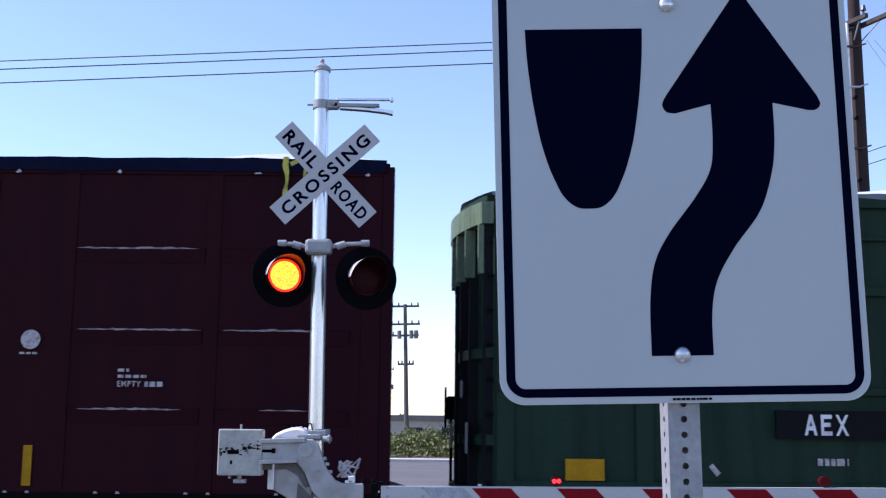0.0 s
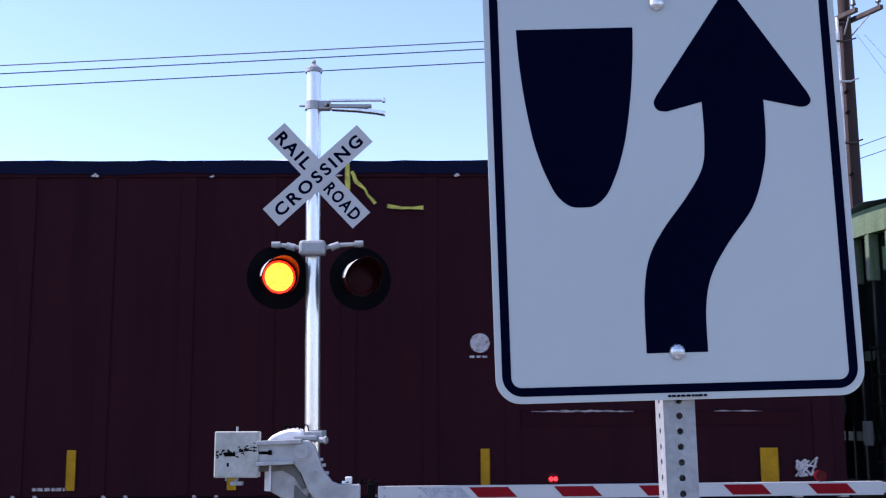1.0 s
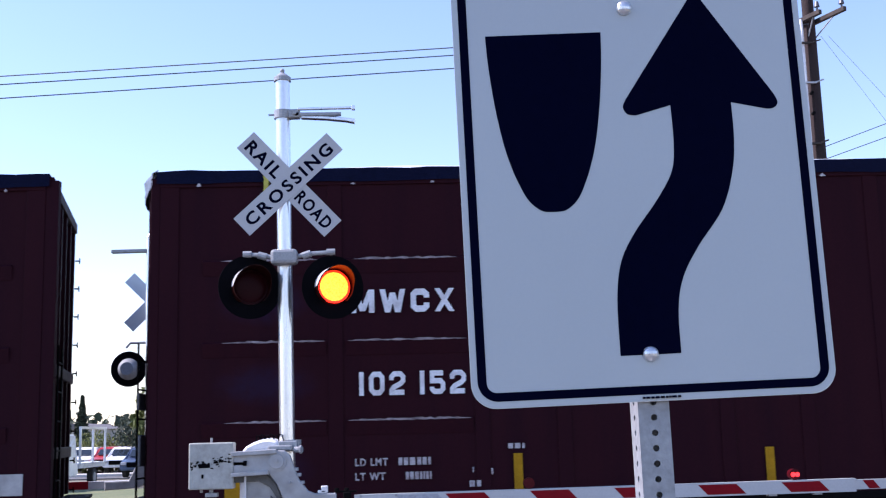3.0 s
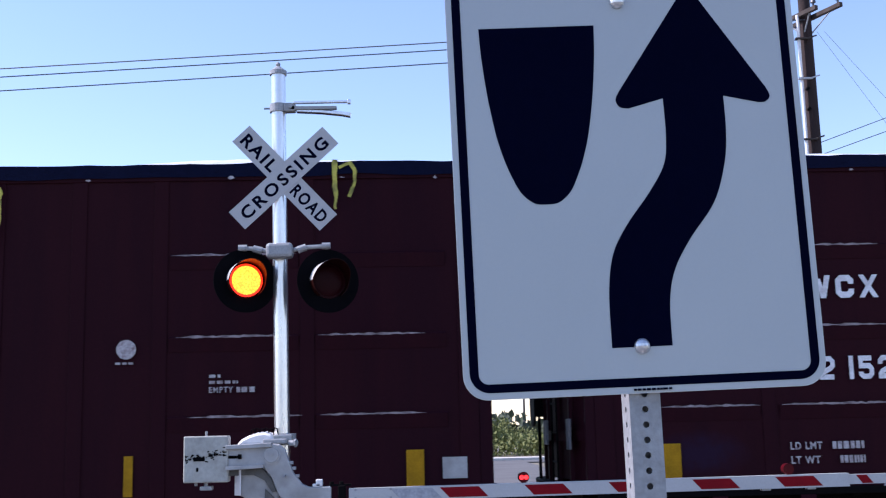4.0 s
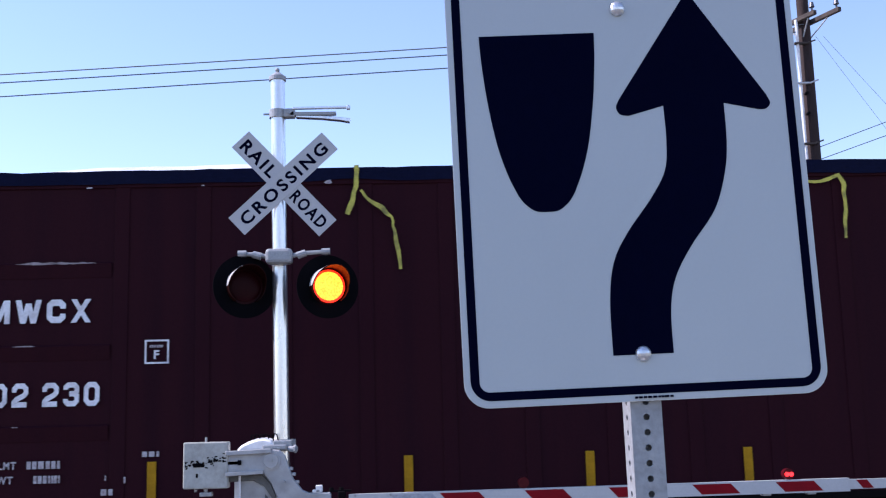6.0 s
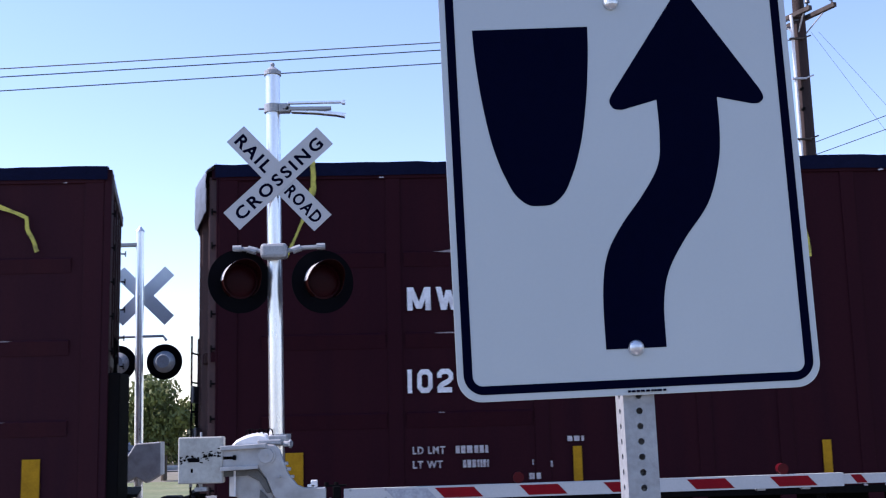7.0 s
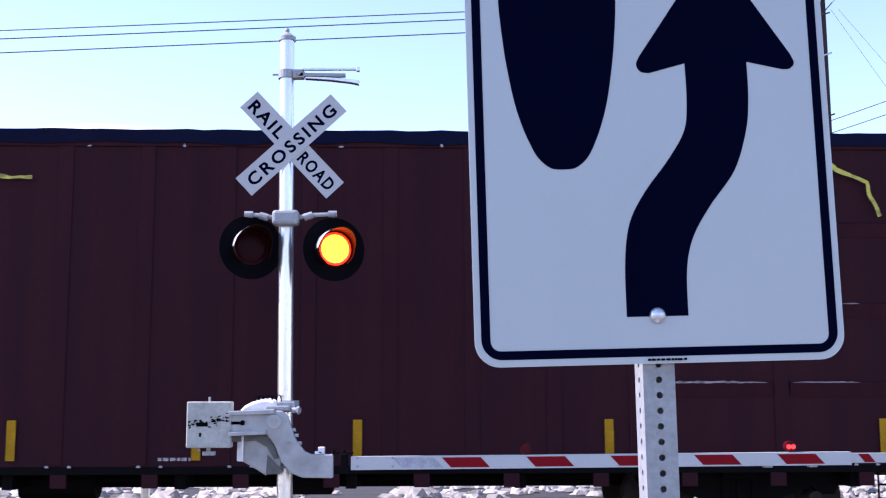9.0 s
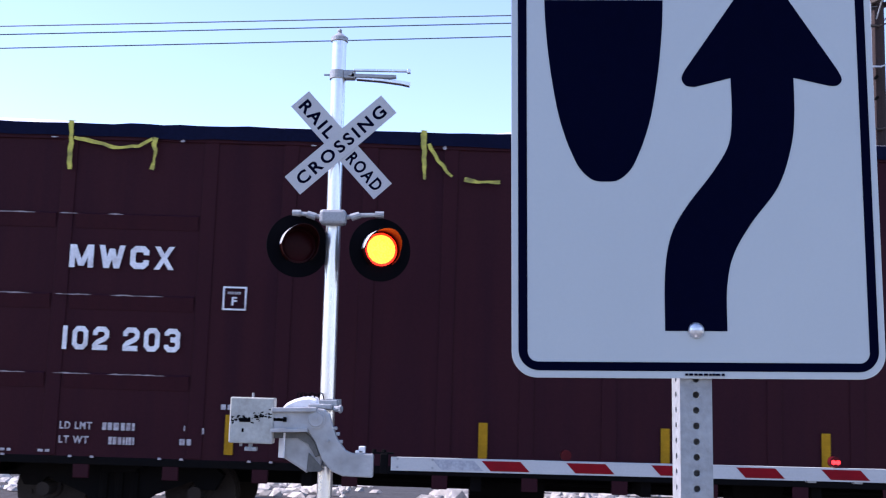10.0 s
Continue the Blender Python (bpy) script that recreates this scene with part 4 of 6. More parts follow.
def hopper_end(root, s, top, mat_end, mat_wall, deep=0.16):
    """End wall with vertical posts, cross rails, grab irons, brake gear; s is -1 or 1."""
    x0 = X_HI if s > 0 else X_LO
    bm = bmesh.new()
    if s > 0:
        box(bm, x0 - 0.08, x0, -HALF_W + 0.06, HALF_W - 0.06, 1.1, top - 0.06)
    else:
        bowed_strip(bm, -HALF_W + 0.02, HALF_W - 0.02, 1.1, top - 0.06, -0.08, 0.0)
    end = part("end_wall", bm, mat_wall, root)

    def post(bm):
        box(bm, 0, deep if s < 0 else 0.07, -0.04, 0.04, 1.05, top - 0.10, 0.01)
    for k in range(8 if s < 0 else 6):
        y = -HALF_W + 0.10 + (2 * HALF_W - 0.2) * k / (7 if s < 0 else 5)
        part("end_post", shared(f"end_post_{mat_end.name}_{top}_{s}_{deep}", post, mat_end), None, end, m=pose(x0 if s > 0 else x0 - bow(y) + 0.02, y, 0, 0, 0, 0 if s > 0 else 180))
    for z in (top - 0.14, 2.55, 1.55):
        bm = bmesh.new()
        if s > 0:
            box(bm, x0, x0 + 0.09, -HALF_W + 0.02, HALF_W - 0.02, z, z + 0.14, 0.01)
        else:
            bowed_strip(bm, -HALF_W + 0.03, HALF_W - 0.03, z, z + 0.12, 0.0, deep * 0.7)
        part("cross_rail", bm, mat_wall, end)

    # grab irons that stand off the corner
    def iron(bm):
        rod(bm, (0.02, 0, 0), (0.085, 0, 0), 0.011, 0.011, 6)
        rod(bm, (0.08, 0, -0.04), (0.08, 0, 0.04), 0.011, 0.011, 6)
    for side in (-1, 1):
        for k in range(9):
            part("grab_iron", shared("grab_iron", iron, M_STEEL), None, end, m=pose(x0 + (0.05 if s > 0 else 0.0), side * (HALF_W - 0.02), 1.1 + 0.40 * k, 0, 0, 0 if s > 0 else 180))
    bm = bmesh.new()
    xl = x0 + 0.13 if s > 0 else x0 - bow(-0.72) - deep - 0.03
    for k in range(5):
        z = 1.3 + 0.35 * k
        rod(bm, (xl, -0.95, z), (xl, -0.50, z), 0.012, 0.012, 6)
    for y in (-0.95, -0.5):
        rod(bm, (xl, y, 0.9), (xl, y, 2.9), 0.014, 0.014, 6)
    part("end_ladder", bm, M_STEEL, end)
    bm = bmesh.new()
    if s > 0:
        box(bm, x0 + 0.1, x0 + 0.42, -1.0, 1.0, 1.02, 1.06)
    else:
        bowed_strip(bm, -1.0, 1.0, 1.02, 1.06, -0.05, 0.16)
    for y in (-0.8, 0, 0.8):
        rod(bm, (x0 - (bow(y) if s < 0 else 0), y, 0.85), (x0 + s * (0.38 if s > 0 else 0.12 + bow(y)), y, 1.03), 0.015, 0.015, 6)
    part("crossover_platform", bm, M_STEEL, end)
    if s > 0:
        hinge = Matrix.Translation((x0, -HALF_W, 0))
        end.matrix_basis = hinge @ pose(0, 0, 0, 0, 0, math.degrees(math.atan(SKEW_R))) @ hinge.inverted()
        return end
    x1 = x0 - bow(0.35) - deep
    bm = bmesh.new()
    rod(bm, (x1 - 0.12, 0.35, 2.0), (x1 - 0.09, 0.35, 2.0), 0.27, 0.27, 24)
    box(bm, x1 - 0.09, x1 + 0.04, 0.2, 0.5, 1.85, 2.15, 0.02)
    rod(bm, (x1 - 0.03, 0.35, 1.05), (x1 - 0.03, 0.35, 1.9), 0.02, 0.02, 8)
    part("hand_brake", bm, M_STEEL, end, "round hand brake wheel and gear box")
    for y, z, w, hh in ((-1.30, 1.45, 0.26, 0.36), (-0.55, 1.5, 0.28, 0.3), (-1.15, 2.1, 0.34, 0.2)):
        bm = bmesh.new()
        xb = x0 - bow(y + w / 2) - deep
        box(bm, xb - 0.06, xb - 0.03, y, y + w, z, z + hh, 0.01)
        part("placard_board", bm, M_BOARD, end)
    return end


def coupler(root, s):
    x0 = X_HI if s > 0 else X_LO
    bm = bmesh.new()
    xa, xb = sorted((x0 - s * 0.3, x0 + s * 0.50))
    box(bm, xa, xb, -0.09, 0.09, 0.76, 0.92, 0.02)
    xa, xb = sorted((x0 + s * 0.40, x0 + s * 0.655))
    box(bm, xa, xb, -0.17, 0.17, 0.70, 0.98, 0.04)
    part("coupler", bm, M_RUST, root)
    bm = bmesh.new()
    tube_between(bm, [(x0 + s * 0.15, -0.30, 0.85), (x0 + s * 0.30, -0.32, 0.60), (x0 + s * 0.45, -0.25, 0.50), (x0 + s * 0.59, -0.12, 0.55)], 0.022, 8)
    part("air_hose", bm, M_TYRE, root)


# where each car's pressed ribs are worn bare: lowest, middle and upper row
WORN = {
    "102 152": (((-8.29, -7.13), (-6.88, -5.48), (5.22, 6.40), (7.30, 7.86)), ((-8.32, -7.15), (-6.88, -5.51), (5.17, 6.59), (6.85, 8.05)), ((-8.34, -7.15), (-6.80, -5.60), (5.11, 6.53))),
    "102 230": (((-6.54, -6.46), (5.35, 6.65), (6.85, 8.06)), ((-6.56, -6.30), (5.20, 6.50), (6.83, 8.06)), ((-6.55, -5.63), (5.14, 6.57))),
    "102 203": (((-8.0, -7.34), (-7.03, -6.59), (-6.40, -5.73), (5.22, 6.53), (6.83, 7.62)), ((-8.2, -7.33), (-7.07, -6.64), (-6.43, -5.80), (5.19, 6.46), (6.80, 7.30), (7.45, 7.65)), ((-7.9, -7.36), (-7.09, -6.87), (-6.53, -6.34), (5.16, 6.48), (6.80, 7.25))),
}


def maroon_car(number, seed, straps, wear, patches, end_paint, tarp_drop):
    """High-sided covered gondola; x runs along the car from its middle."""
    rnd = random.Random(seed)
    top, low = 4.83, 1.0
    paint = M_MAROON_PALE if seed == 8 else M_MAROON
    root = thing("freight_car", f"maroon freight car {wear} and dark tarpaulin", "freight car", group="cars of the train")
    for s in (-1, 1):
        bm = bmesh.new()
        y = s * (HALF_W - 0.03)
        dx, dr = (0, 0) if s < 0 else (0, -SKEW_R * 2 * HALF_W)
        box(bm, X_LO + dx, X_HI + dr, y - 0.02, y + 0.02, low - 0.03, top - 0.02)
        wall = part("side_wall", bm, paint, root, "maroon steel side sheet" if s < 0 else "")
        if s < 0:
            near_wall = wall
    # vertical posts: symmetric on both halves
    xs = [-5.35 + 0.942 * k for k in range(12)] + [X_LO + 0.11, -7.02, 6.7, X_HI - 0.11]

    def post(bm):
        box(bm, -0.085, 0.085, -0.004, 0.014, low - 0.01, top - 0.16, 0.006)

    def corner(bm):
        box(bm, -0.11, 0.11, -0.008, 0.02, low - 0.01, top - 0.02, 0.006)
    for x in xs:
        me = shared("side_post_" + paint.name, post, paint) if abs(x) < 8.5 else shared("corner_post_" + paint.name, corner, paint)
        part("side_post", me, None, near_wall, m=pose(x, -HALF_W, 0))
    for s in (-1, 1):
        dx, dr = (0, 0) if s < 0 else (0, -SKEW_R * 2 * HALF_W)
        for name, z0, z1, proud in (("side_sill", low - 0.11, low - 0.02, 0.005), ("top_rail", top - 0.17, top, 0.015)):
            bm = bmesh.new()
            ya, yb = sorted((s * (HALF_W - 0.05), s * (HALF_W + proud)))
            box(bm, X_LO + dx, X_HI + dr, ya, yb, z0, z1, 0.01)
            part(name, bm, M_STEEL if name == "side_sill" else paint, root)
    # pressed horizontal ribs in the end panels with worn edges
    for row, z in enumerate((1.91, 2.82, 3.77)):
        for xa, xb in ((-8.55, -7.13), (-6.90, -5.46), (5.12, 6.60), (6.80, 8.30)):
            def rib(bm, xa=xa, xb=xb):
                vs = [bm.verts.new(((xa if k == 0 else xb), y, dz)) for k in (0, 1) for y, dz in ((-0.005, -0.16), (-0.030, 0.0), (-0.005, 0.02))]
                bm.faces.new((vs[0], vs[3], vs[4], vs[1]))
                bm.faces.new((vs[1], vs[4], vs[5], vs[2]))
                bm.faces.new((vs[0], vs[1], vs[2]))
                bm.faces.new((vs[3], vs[5], vs[4]))
            part("pressed_rib", shared(f"rib_{xa}_{paint.name}", rib, paint), None, near_wall, m=pose(0, -HALF_W + 0.008, z))
        for a, b in WORN[number][row]:
            bm = bmesh.new()
            wavy_edge(bm, a, b, 0, 0.004, 0.024 if b - a > 0.9 else 0.014, rnd.random())
            part("worn_edge", bm, M_SCUFF, near_wall, "rib edge worn to pale metal", m=pose(0, -HALF_W - 0.0245, z))
    # floor and underframe
    bm = bmesh.new()
    box(bm, X_LO + 0.05, X_HI - 0.95, -HALF_W + 0.05, HALF_W - 0.05, 1.02, 1.12)
    part("floor", bm, M_STEEL, root)
    bm = bmesh.new()
    box(bm, X_LO + 0.05, X_HI - 0.55, -0.30, 0.30, 0.66, 1.02)
    under = part("underframe", bm, M_STEEL, root)
    for k in range(9):
        z = 0.72 if k not in (1, 7) else 0.86

        def bearer(bm, z=z):
            box(bm, -0.06, 0.06, -HALF_W + 0.12, HALF_W - 0.12, z, 1.02)
        part("crossbearer", shared(f"crossbearer_{z}", bearer, M_STEEL), None, under, m=pose(X_LO + 1.1 + (X_HI - X_LO - 2.2) * k / 8, 0, 0))
    bm = bmesh.new()
    rod(bm, (-4.2, -0.8, 0.78), (4.6, -0.8, 0.80), 0.025, 0.025, 8)
    part("brake_pipe", bm, M_STEEL, under)
    bm = bmesh.new()
    rod(bm, (-2.2, -0.7, 0.75), (-1.3, -0.7, 0.75), 0.19, 0.19, 14)
    part("air_reservoir", bm, M_STEEL, under)
    bm = bmesh.new()
    box(bm, 0.9, 1.5, -1.0, -0.5, 0.62, 0.95, 0.02)
    part("brake_valve", bm, M_STEEL, under)
    # tie-down lugs with small pale hooks along the sill
    def lug(bm):
        box(bm, -0.09, 0.09, -0.012, 0.02, 0.74, 0.97, 0.008)

    def hook(bm):
        plate(bm, [(-0.022, 0.97), (0.022, 0.97), (0.012, 0.992), (-0.016, 0.995)], -0.012, 0.0)
    for k in range(16):
        x = -7.65 + 1.02 * k
        tie = part("tie_lug", shared("tie_lug_" + paint.name, lug, paint), None, root, m=pose(x, -HALF_W + 0.01, 0))
        for dx in (-0.125, 0.125):
            part("hook", shared("tie_hook", hook, M_LETTER_DIM), None, tie, m=pose(dx, -0.026, 0))
    for x in (X_LO + 0.65, X_HI - 0.65):
        bm = bmesh.new()
        for zz in (0.45, 0.75):
            rod(bm, (x - 0.22, -HALF_W + 0.03, zz), (x + 0.22, -HALF_W + 0.03, zz), 0.013, 0.013, 6)
        for xx in (x - 0.22, x + 0.22):
            rod(bm, (xx, -HALF_W + 0.03, 0.42), (xx, -HALF_W + 0.03, 1.02), 0.013, 0.013, 6)
        part("sill_step", bm, M_STEEL, root)
    for s in (-1, 1):
        # end wall and rails take the dark maroon, shade put into their colour
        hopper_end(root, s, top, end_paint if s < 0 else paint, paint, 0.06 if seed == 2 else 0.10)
        coupler(root, s)
    bm = bmesh.new()
    box(bm, X_LO - (0.11 if seed == 2 else 0.03), X_LO - 0.001, -HALF_W - 0.002, -HALF_W + 0.10, low + 0.05, top - 0.05, 0.008)
    part("corner_post", bm, paint, root)
    if seed == 8:
        bm = bmesh.new()
        box(bm, X_HI + 0.01, X_HI + 0.22, -HALF_W + 0.02, -HALF_W + 0.5, 1.02, 2.45, 0.015)
        part("end_cabinet", bm, M_STEEL, root, "dark steel cabinet on the end")
    bm = bmesh.new()
    box(bm, X_HI + 0.001, X_HI + {2: 0.14, 5: 0.15, 8: 0.09}[seed], -HALF_W - 0.002, -HALF_W + 0.10, low + 0.05, top - 0.05, 0.008)
    part("corner_post", bm, paint, root)
    wheels = []
    for xc in (-6.3, 6.3):
        wheels += truck_parts(root, xc)
    # tarpaulin
    tarp = part("tarpaulin", tarp_mesh( top, 0.15, seed, M_TARP), None, root, "dark navy tarpaulin over the load")
    me = bpy.data.meshes.new("tarpaulin_end")
    verts, faces = [], []
    for j in range(25):
        y = -HALF_W - 0.02 + (2 * HALF_W + 0.04) * j / 24
        d = tarp_drop * (1 + 0.3 * noise.noise(Vector((y * 1.5, seed, 0))) + 0.12 * noise.noise(Vector((y * 7, seed, 3))))
        for k in range(6):
            verts.append((X_LO - bow(y) - 0.01 - (0.08 if seed == 2 else 0.13) * min(1, k) - 0.04 * abs(noise.noise(Vector((y * 4, k * 0.6, seed)))), y, top + 0.05 - d * k / 5))
    for j in range(24):
        for k in range(5):
            a = j * 6 + k
            faces.append((a, a + 1, a + 7, a + 6))
    me.from_pydata(verts, [], faces)
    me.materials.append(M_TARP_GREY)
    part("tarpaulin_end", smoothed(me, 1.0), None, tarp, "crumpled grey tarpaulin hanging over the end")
    # ragged tie tabs along the top edge
    for k in range(13):
        x = X_LO + 0.6 + k * 1.4 + rnd.uniform(-0.25, 0.25)
        bm = bmesh.new()
        z = top - 0.15 - rnd.uniform(0, 0.03)
        wavy_edge(bm, x, x + rnd.uniform(0.03, 0.09), 0, z, rnd.uniform(0.015, 0.04), rnd.random())
        part("tie_tab", bm, M_LETTER_DIM, tarp, m=pose(0, -HALF_W - 0.055, 0))
    for x, shape in straps:
        bm = bmesh.new()
        y = -HALF_W - 0.06
        lean = {"fork": -0.11, "split": -0.11, "slant": -0.02}.get(shape, 0.015)
        strap(bm, limp([(x, y + 0.09, top + 0.06), (x, y - 0.01, top + 0.045), (x + 0.005, y, top - 0.2), (x + lean * 0.5, y, top - 0.38), (x + lean, y, top - 0.54)], seed + x), 0.062)
        runs = {
            "loop": [(0.05, -0.05), (0.13, -0.01), (0.2, 0.02), (0.24, -0.1), (0.24, -0.22), (0.17, -0.40)],
            "tail": [(0.05, -0.12), (0.12, -0.24), (0.22, -0.36), (0.34, -0.5)],
            "swag": [(0.05, -0.16), (0.3, -0.22), (0.58, -0.27), (0.82, -0.24), (0.97, -0.15)],
            "drop": [(0.08, -0.22), (0.3, -0.25), (0.46, -0.22), (0.60, -0.16), (0.64, -0.3), (0.64, -0.6), (0.62, -0.93)],
            "slant": [(-0.01, -0.28), (-0.10, -0.56), (-0.2, -0.85), (-0.32, -1.1)],
            "fork": [(0.04, -0.28), (0.16, -0.42), (0.36, -0.5), (0.52, -0.58), (0.58, -0.78), (0.66, -0.98)],
            "split": [(0.04, -0.26), (0.16, -0.38), (0.30, -0.48), (0.40, -0.58), (0.46, -0.85), (0.50, -1.2)],
            "arc": [(0.03, -0.12), (0.16, -0.24), (0.36, -0.31), (0.5, -0.42), (0.59, -0.62), (0.60, -0.82), (0.55, -1.0)],
        }
        if shape in runs:
            strap(bm, limp([(x + u, y - 0.013, top + v) for u, v in runs[shape]], seed + x + 3), 0.046)
        if shape == "tail":
            strap(bm, limp([(x + u, y - 0.014, top + v) for u, v in ((0.48, -0.53), (0.65, -0.555), (0.9, -0.55))], x), 0.05)
        if shape == "swag":
            strap(bm, limp([(x + 1.0, y - 0.012, top - 0.14), (x + 1.01, y - 0.014, top - 0.3), (x + 0.98, y - 0.012, top - 0.52)], x), 0.062)
        part("strap", bm, M_STRAP, tarp, "yellow webbing strap")
    # reflectors
    yl = -HALF_W - 0.012
    for x in (-8.18, -4.96, -2.07, 0.0, 1.82, 4.69, 7.92):
        w = 0.10 if abs(x) > 7.5 else 0.05
        def refl(bm, w=w):
            box(bm, -w, w, -0.004, 0.003, 1.05, 1.50)
        part("reflector", shared(f"reflector_{w}", refl, M_YELLOW), None, root, m=pose(x, yl, 0))
    # lettering
    yt = -HALF_W - 0.014
    # reporting mark, number and weights: left edge and width; heights of the weights, plate and small writing
    mx, mw, nx0, nw, dz, lz, px0, pz, ex, ez = {
        2: (-6.84, 1.20, -6.76, 1.23, 0.0, 1.40, -5.07, 2.765, 5.67, 2.17),
        5: (-6.87, 1.19, -6.89, 1.33, -0.05, 1.45, -5.06, 2.60, 5.59, 2.19),
        8: (-6.93, 1.22, -6.95, 1.365, 0.0, 1.285, -5.12, 2.695, 5.65, 2.24)}[seed]
    for me in stencil("MWCX", mw, 0.27, M_LETTER, 0.27, 0.27):
        part("letter", me, None, root, "white letter of the reporting mark", m=pose(mx, yt - 0.004, 3.14 + dz))
    for me in stencil(number, nw, 0.27, M_LETTER, 0.22, 0.24):
        part("digit", me, None, root, "white digit of the car number", m=pose(nx0, yt - 0.004, 2.19 + dz))
    for text, z in (("LD LMT", lz), ("LT WT", lz - 0.16)):
        for me in characters(letters(text, 0.37 if text[1] == "D" else 0.34, 0.085, M_LETTER_DIM, 0.003, 0.03)):
            part("letter", me, None, root, m=pose(mx + 0.03, yt - 0.004, z))
    for n, (xa, xb, z) in enumerate(((0.52, 0.90, lz), (0.60, 0.90, lz - 0.16))):
        bm = bmesh.new()
        bars(bm, mx + xa, mx + xb, yt - 0.004, z, z + 0.085, 11 + n, 6)
        tagged(part("small_writing", bm, M_LETTER_DIM, root), kind="stuff")
    bm = bmesh.new()
    for a, b, c, d in ((0, 0.275, 0, 0.02), (0, 0.275, 0.255, 0.275), (0, 0.02, 0.02, 0.255), (0.255, 0.275, 0.02, 0.255)):
        box(bm, a, b, -0.004, 0.0, c, d)
    plate_ob = part("clearance_plate", bm, M_LETTER, root, "white outlined square with letter F", m=pose(px0, yt, pz))
    bm = bmesh.new()
    bars(bm, 0.055, 0.225, 0.0, 0.185, 0.215, 4, 5)
    tagged(part("small_writing", bm, M_LETTER_DIM, plate_ob), kind="stuff")
    part("lettering", letters("F", 0.06, 0.10, M_LETTER, 0.003, 0.03), None, plate_ob, m=pose(0.105, -0.001, 0.055))
    bm = bmesh.new()
    rod(bm, (0, -0.006, 0), (0, 0.0, 0), 0.112, 0.112, 28)
    part("round_mark", bm, M_LETTER_DIM, root, "pale round painted mark", m=pose(4.64, yt, 2.70))
    for me in characters(letters("EMPTY", 0.27, 0.065, M_LETTER_DIM, 0.003, 0.02)):
        part("letter", me, None, root, m=pose(ex, yt - 0.02, ez))
    for n, (xa, xb, z0, z1, deep) in enumerate(((4.52, 4.76, 2.53, 2.555, 0.0), (ex + 0.31, ex + 0.54, ez, ez + 0.06, 0.016), (ex, ex + 0.14, ez + 0.17, ez + 0.205, 0.016), (ex, ex + 0.33, ez + 0.10, ez + 0.135, 0.016), (-5.07, -4.87, 1.555, 1.615, 0.0), (-0.42, -0.05, 1.045, 1.08, 0.004), (-7.58, -7.42, 1.02, 1.05, 0.004), (-7.13, -6.98, 1.02, 1.05, 0.004), (-5.48, -5.455, 1.30, 1.36, 0.0), (-5.27, -5.24, 1.27, 1.34, 0.0), (-5.52, -5.36, 1.14, 1.21, 0.0))):
        bm = bmesh.new()
        bars(bm, xa, xb, yt - deep, z0, z1, 20 + n, max(1, int((xb - xa) / 0.06)))
        tagged(part("small_writing", bm, M_LETTER_DIM, root, "small worn stencilled writing"), kind="stuff")
    for kind, x, z, w, hh in patches:
        bm = bmesh.new()
        if kind == "card":
            box(bm, x, x + w, yt - 0.006, yt, z, z + hh, 0.002)
            part("placard", bm, M_GATE, root, "pale grey square placard")
        elif kind == "scrawl":
            r2 = random.Random(seed + 9)
            px, pz = x, z
            for k in range(16):
                nx_, nz = x + r2.uniform(0, w), z + r2.uniform(0, hh)
                strap(bm, [(px, yt - 0.004 - 0.0002 * k, pz), (nx_, yt - 0.004 - 0.0002 * k, nz)], 0.022)
                px, pz = nx_, nz
            part("scrawl", bm, M_LETTER_DIM, root, "pale painted scrawl")
        else:
            box(bm, x, x + w, -HALF_W + 0.0085, -HALF_W + 0.0095, z, z + hh)
            part("faded_patch", bm, M_FADED, root, "faded bluish painted-out writing")
    return root, wheels


def faded_paint():
    """Bluish overpaint that shows through in blotches and thins out towards its edges."""
    m = mat("faded_blue_overpaint", (0.0235, 0.0046, 0.0088), 0.6, 0, 0.1, 30, (0.015, 0.0040, 0.0086), 0.7, 0.6, 0.05, True, 0.05)
    nt = m.node_tree
    bsdf = nt.nodes["Principled BSDF"]
    base = bsdf.inputs["Base Color"].links[0].from_socket
    tc = nt.nodes.new("ShaderNodeTexCoord")
    mp = nt.nodes.new("ShaderNodeMapping")
    mp.inputs["Location"].default_value, mp.inputs["Scale"].default_value = (-1.0, 0, -1.0), (2.0, 0.0, 2.0)
    nt.links.new(tc.outputs["Generated"], mp.inputs["Vector"])
    fall = nt.nodes.new("ShaderNodeTexGradient")
    fall.gradient_type = "SPHERICAL"
    nt.links.new(mp.outputs[0], fall.inputs["Vector"])
    n = nt.nodes.new("ShaderNodeTexNoise")
    n.inputs["Scale"].default_value, n.inputs["Detail"].default_value = 9.0, 3
    nt.links.new(tc.outputs["Object"], n.inputs["Vector"])
    mul = nt.nodes.new("ShaderNodeMath")
    mul.operation = "MULTIPLY"
    nt.links.new(fall.outputs["Fac"], mul.inputs[0])
    nt.links.new(n.outputs["Fac"], mul.inputs[1])
    ramp = nt.nodes.new("ShaderNodeMapRange")
    ramp.inputs[1].default_value, ramp.inputs[2].default_value = 0.03, 0.36
    nt.links.new(mul.outputs[0], ramp.inputs[0])
    mix = nt.nodes.new("ShaderNodeMix")
    mix.data_type = "RGBA"
    mix.inputs[7].default_value = (0.020, 0.0085, 0.0235, 1)
    nt.links.new(ramp.outputs[0], mix.inputs[0])
    nt.links.new(base, mix.inputs[6])
    nt.links.new(mix.outputs[2], bsdf.inputs["Base Color"])
    return m


M_FADED = faded_paint()


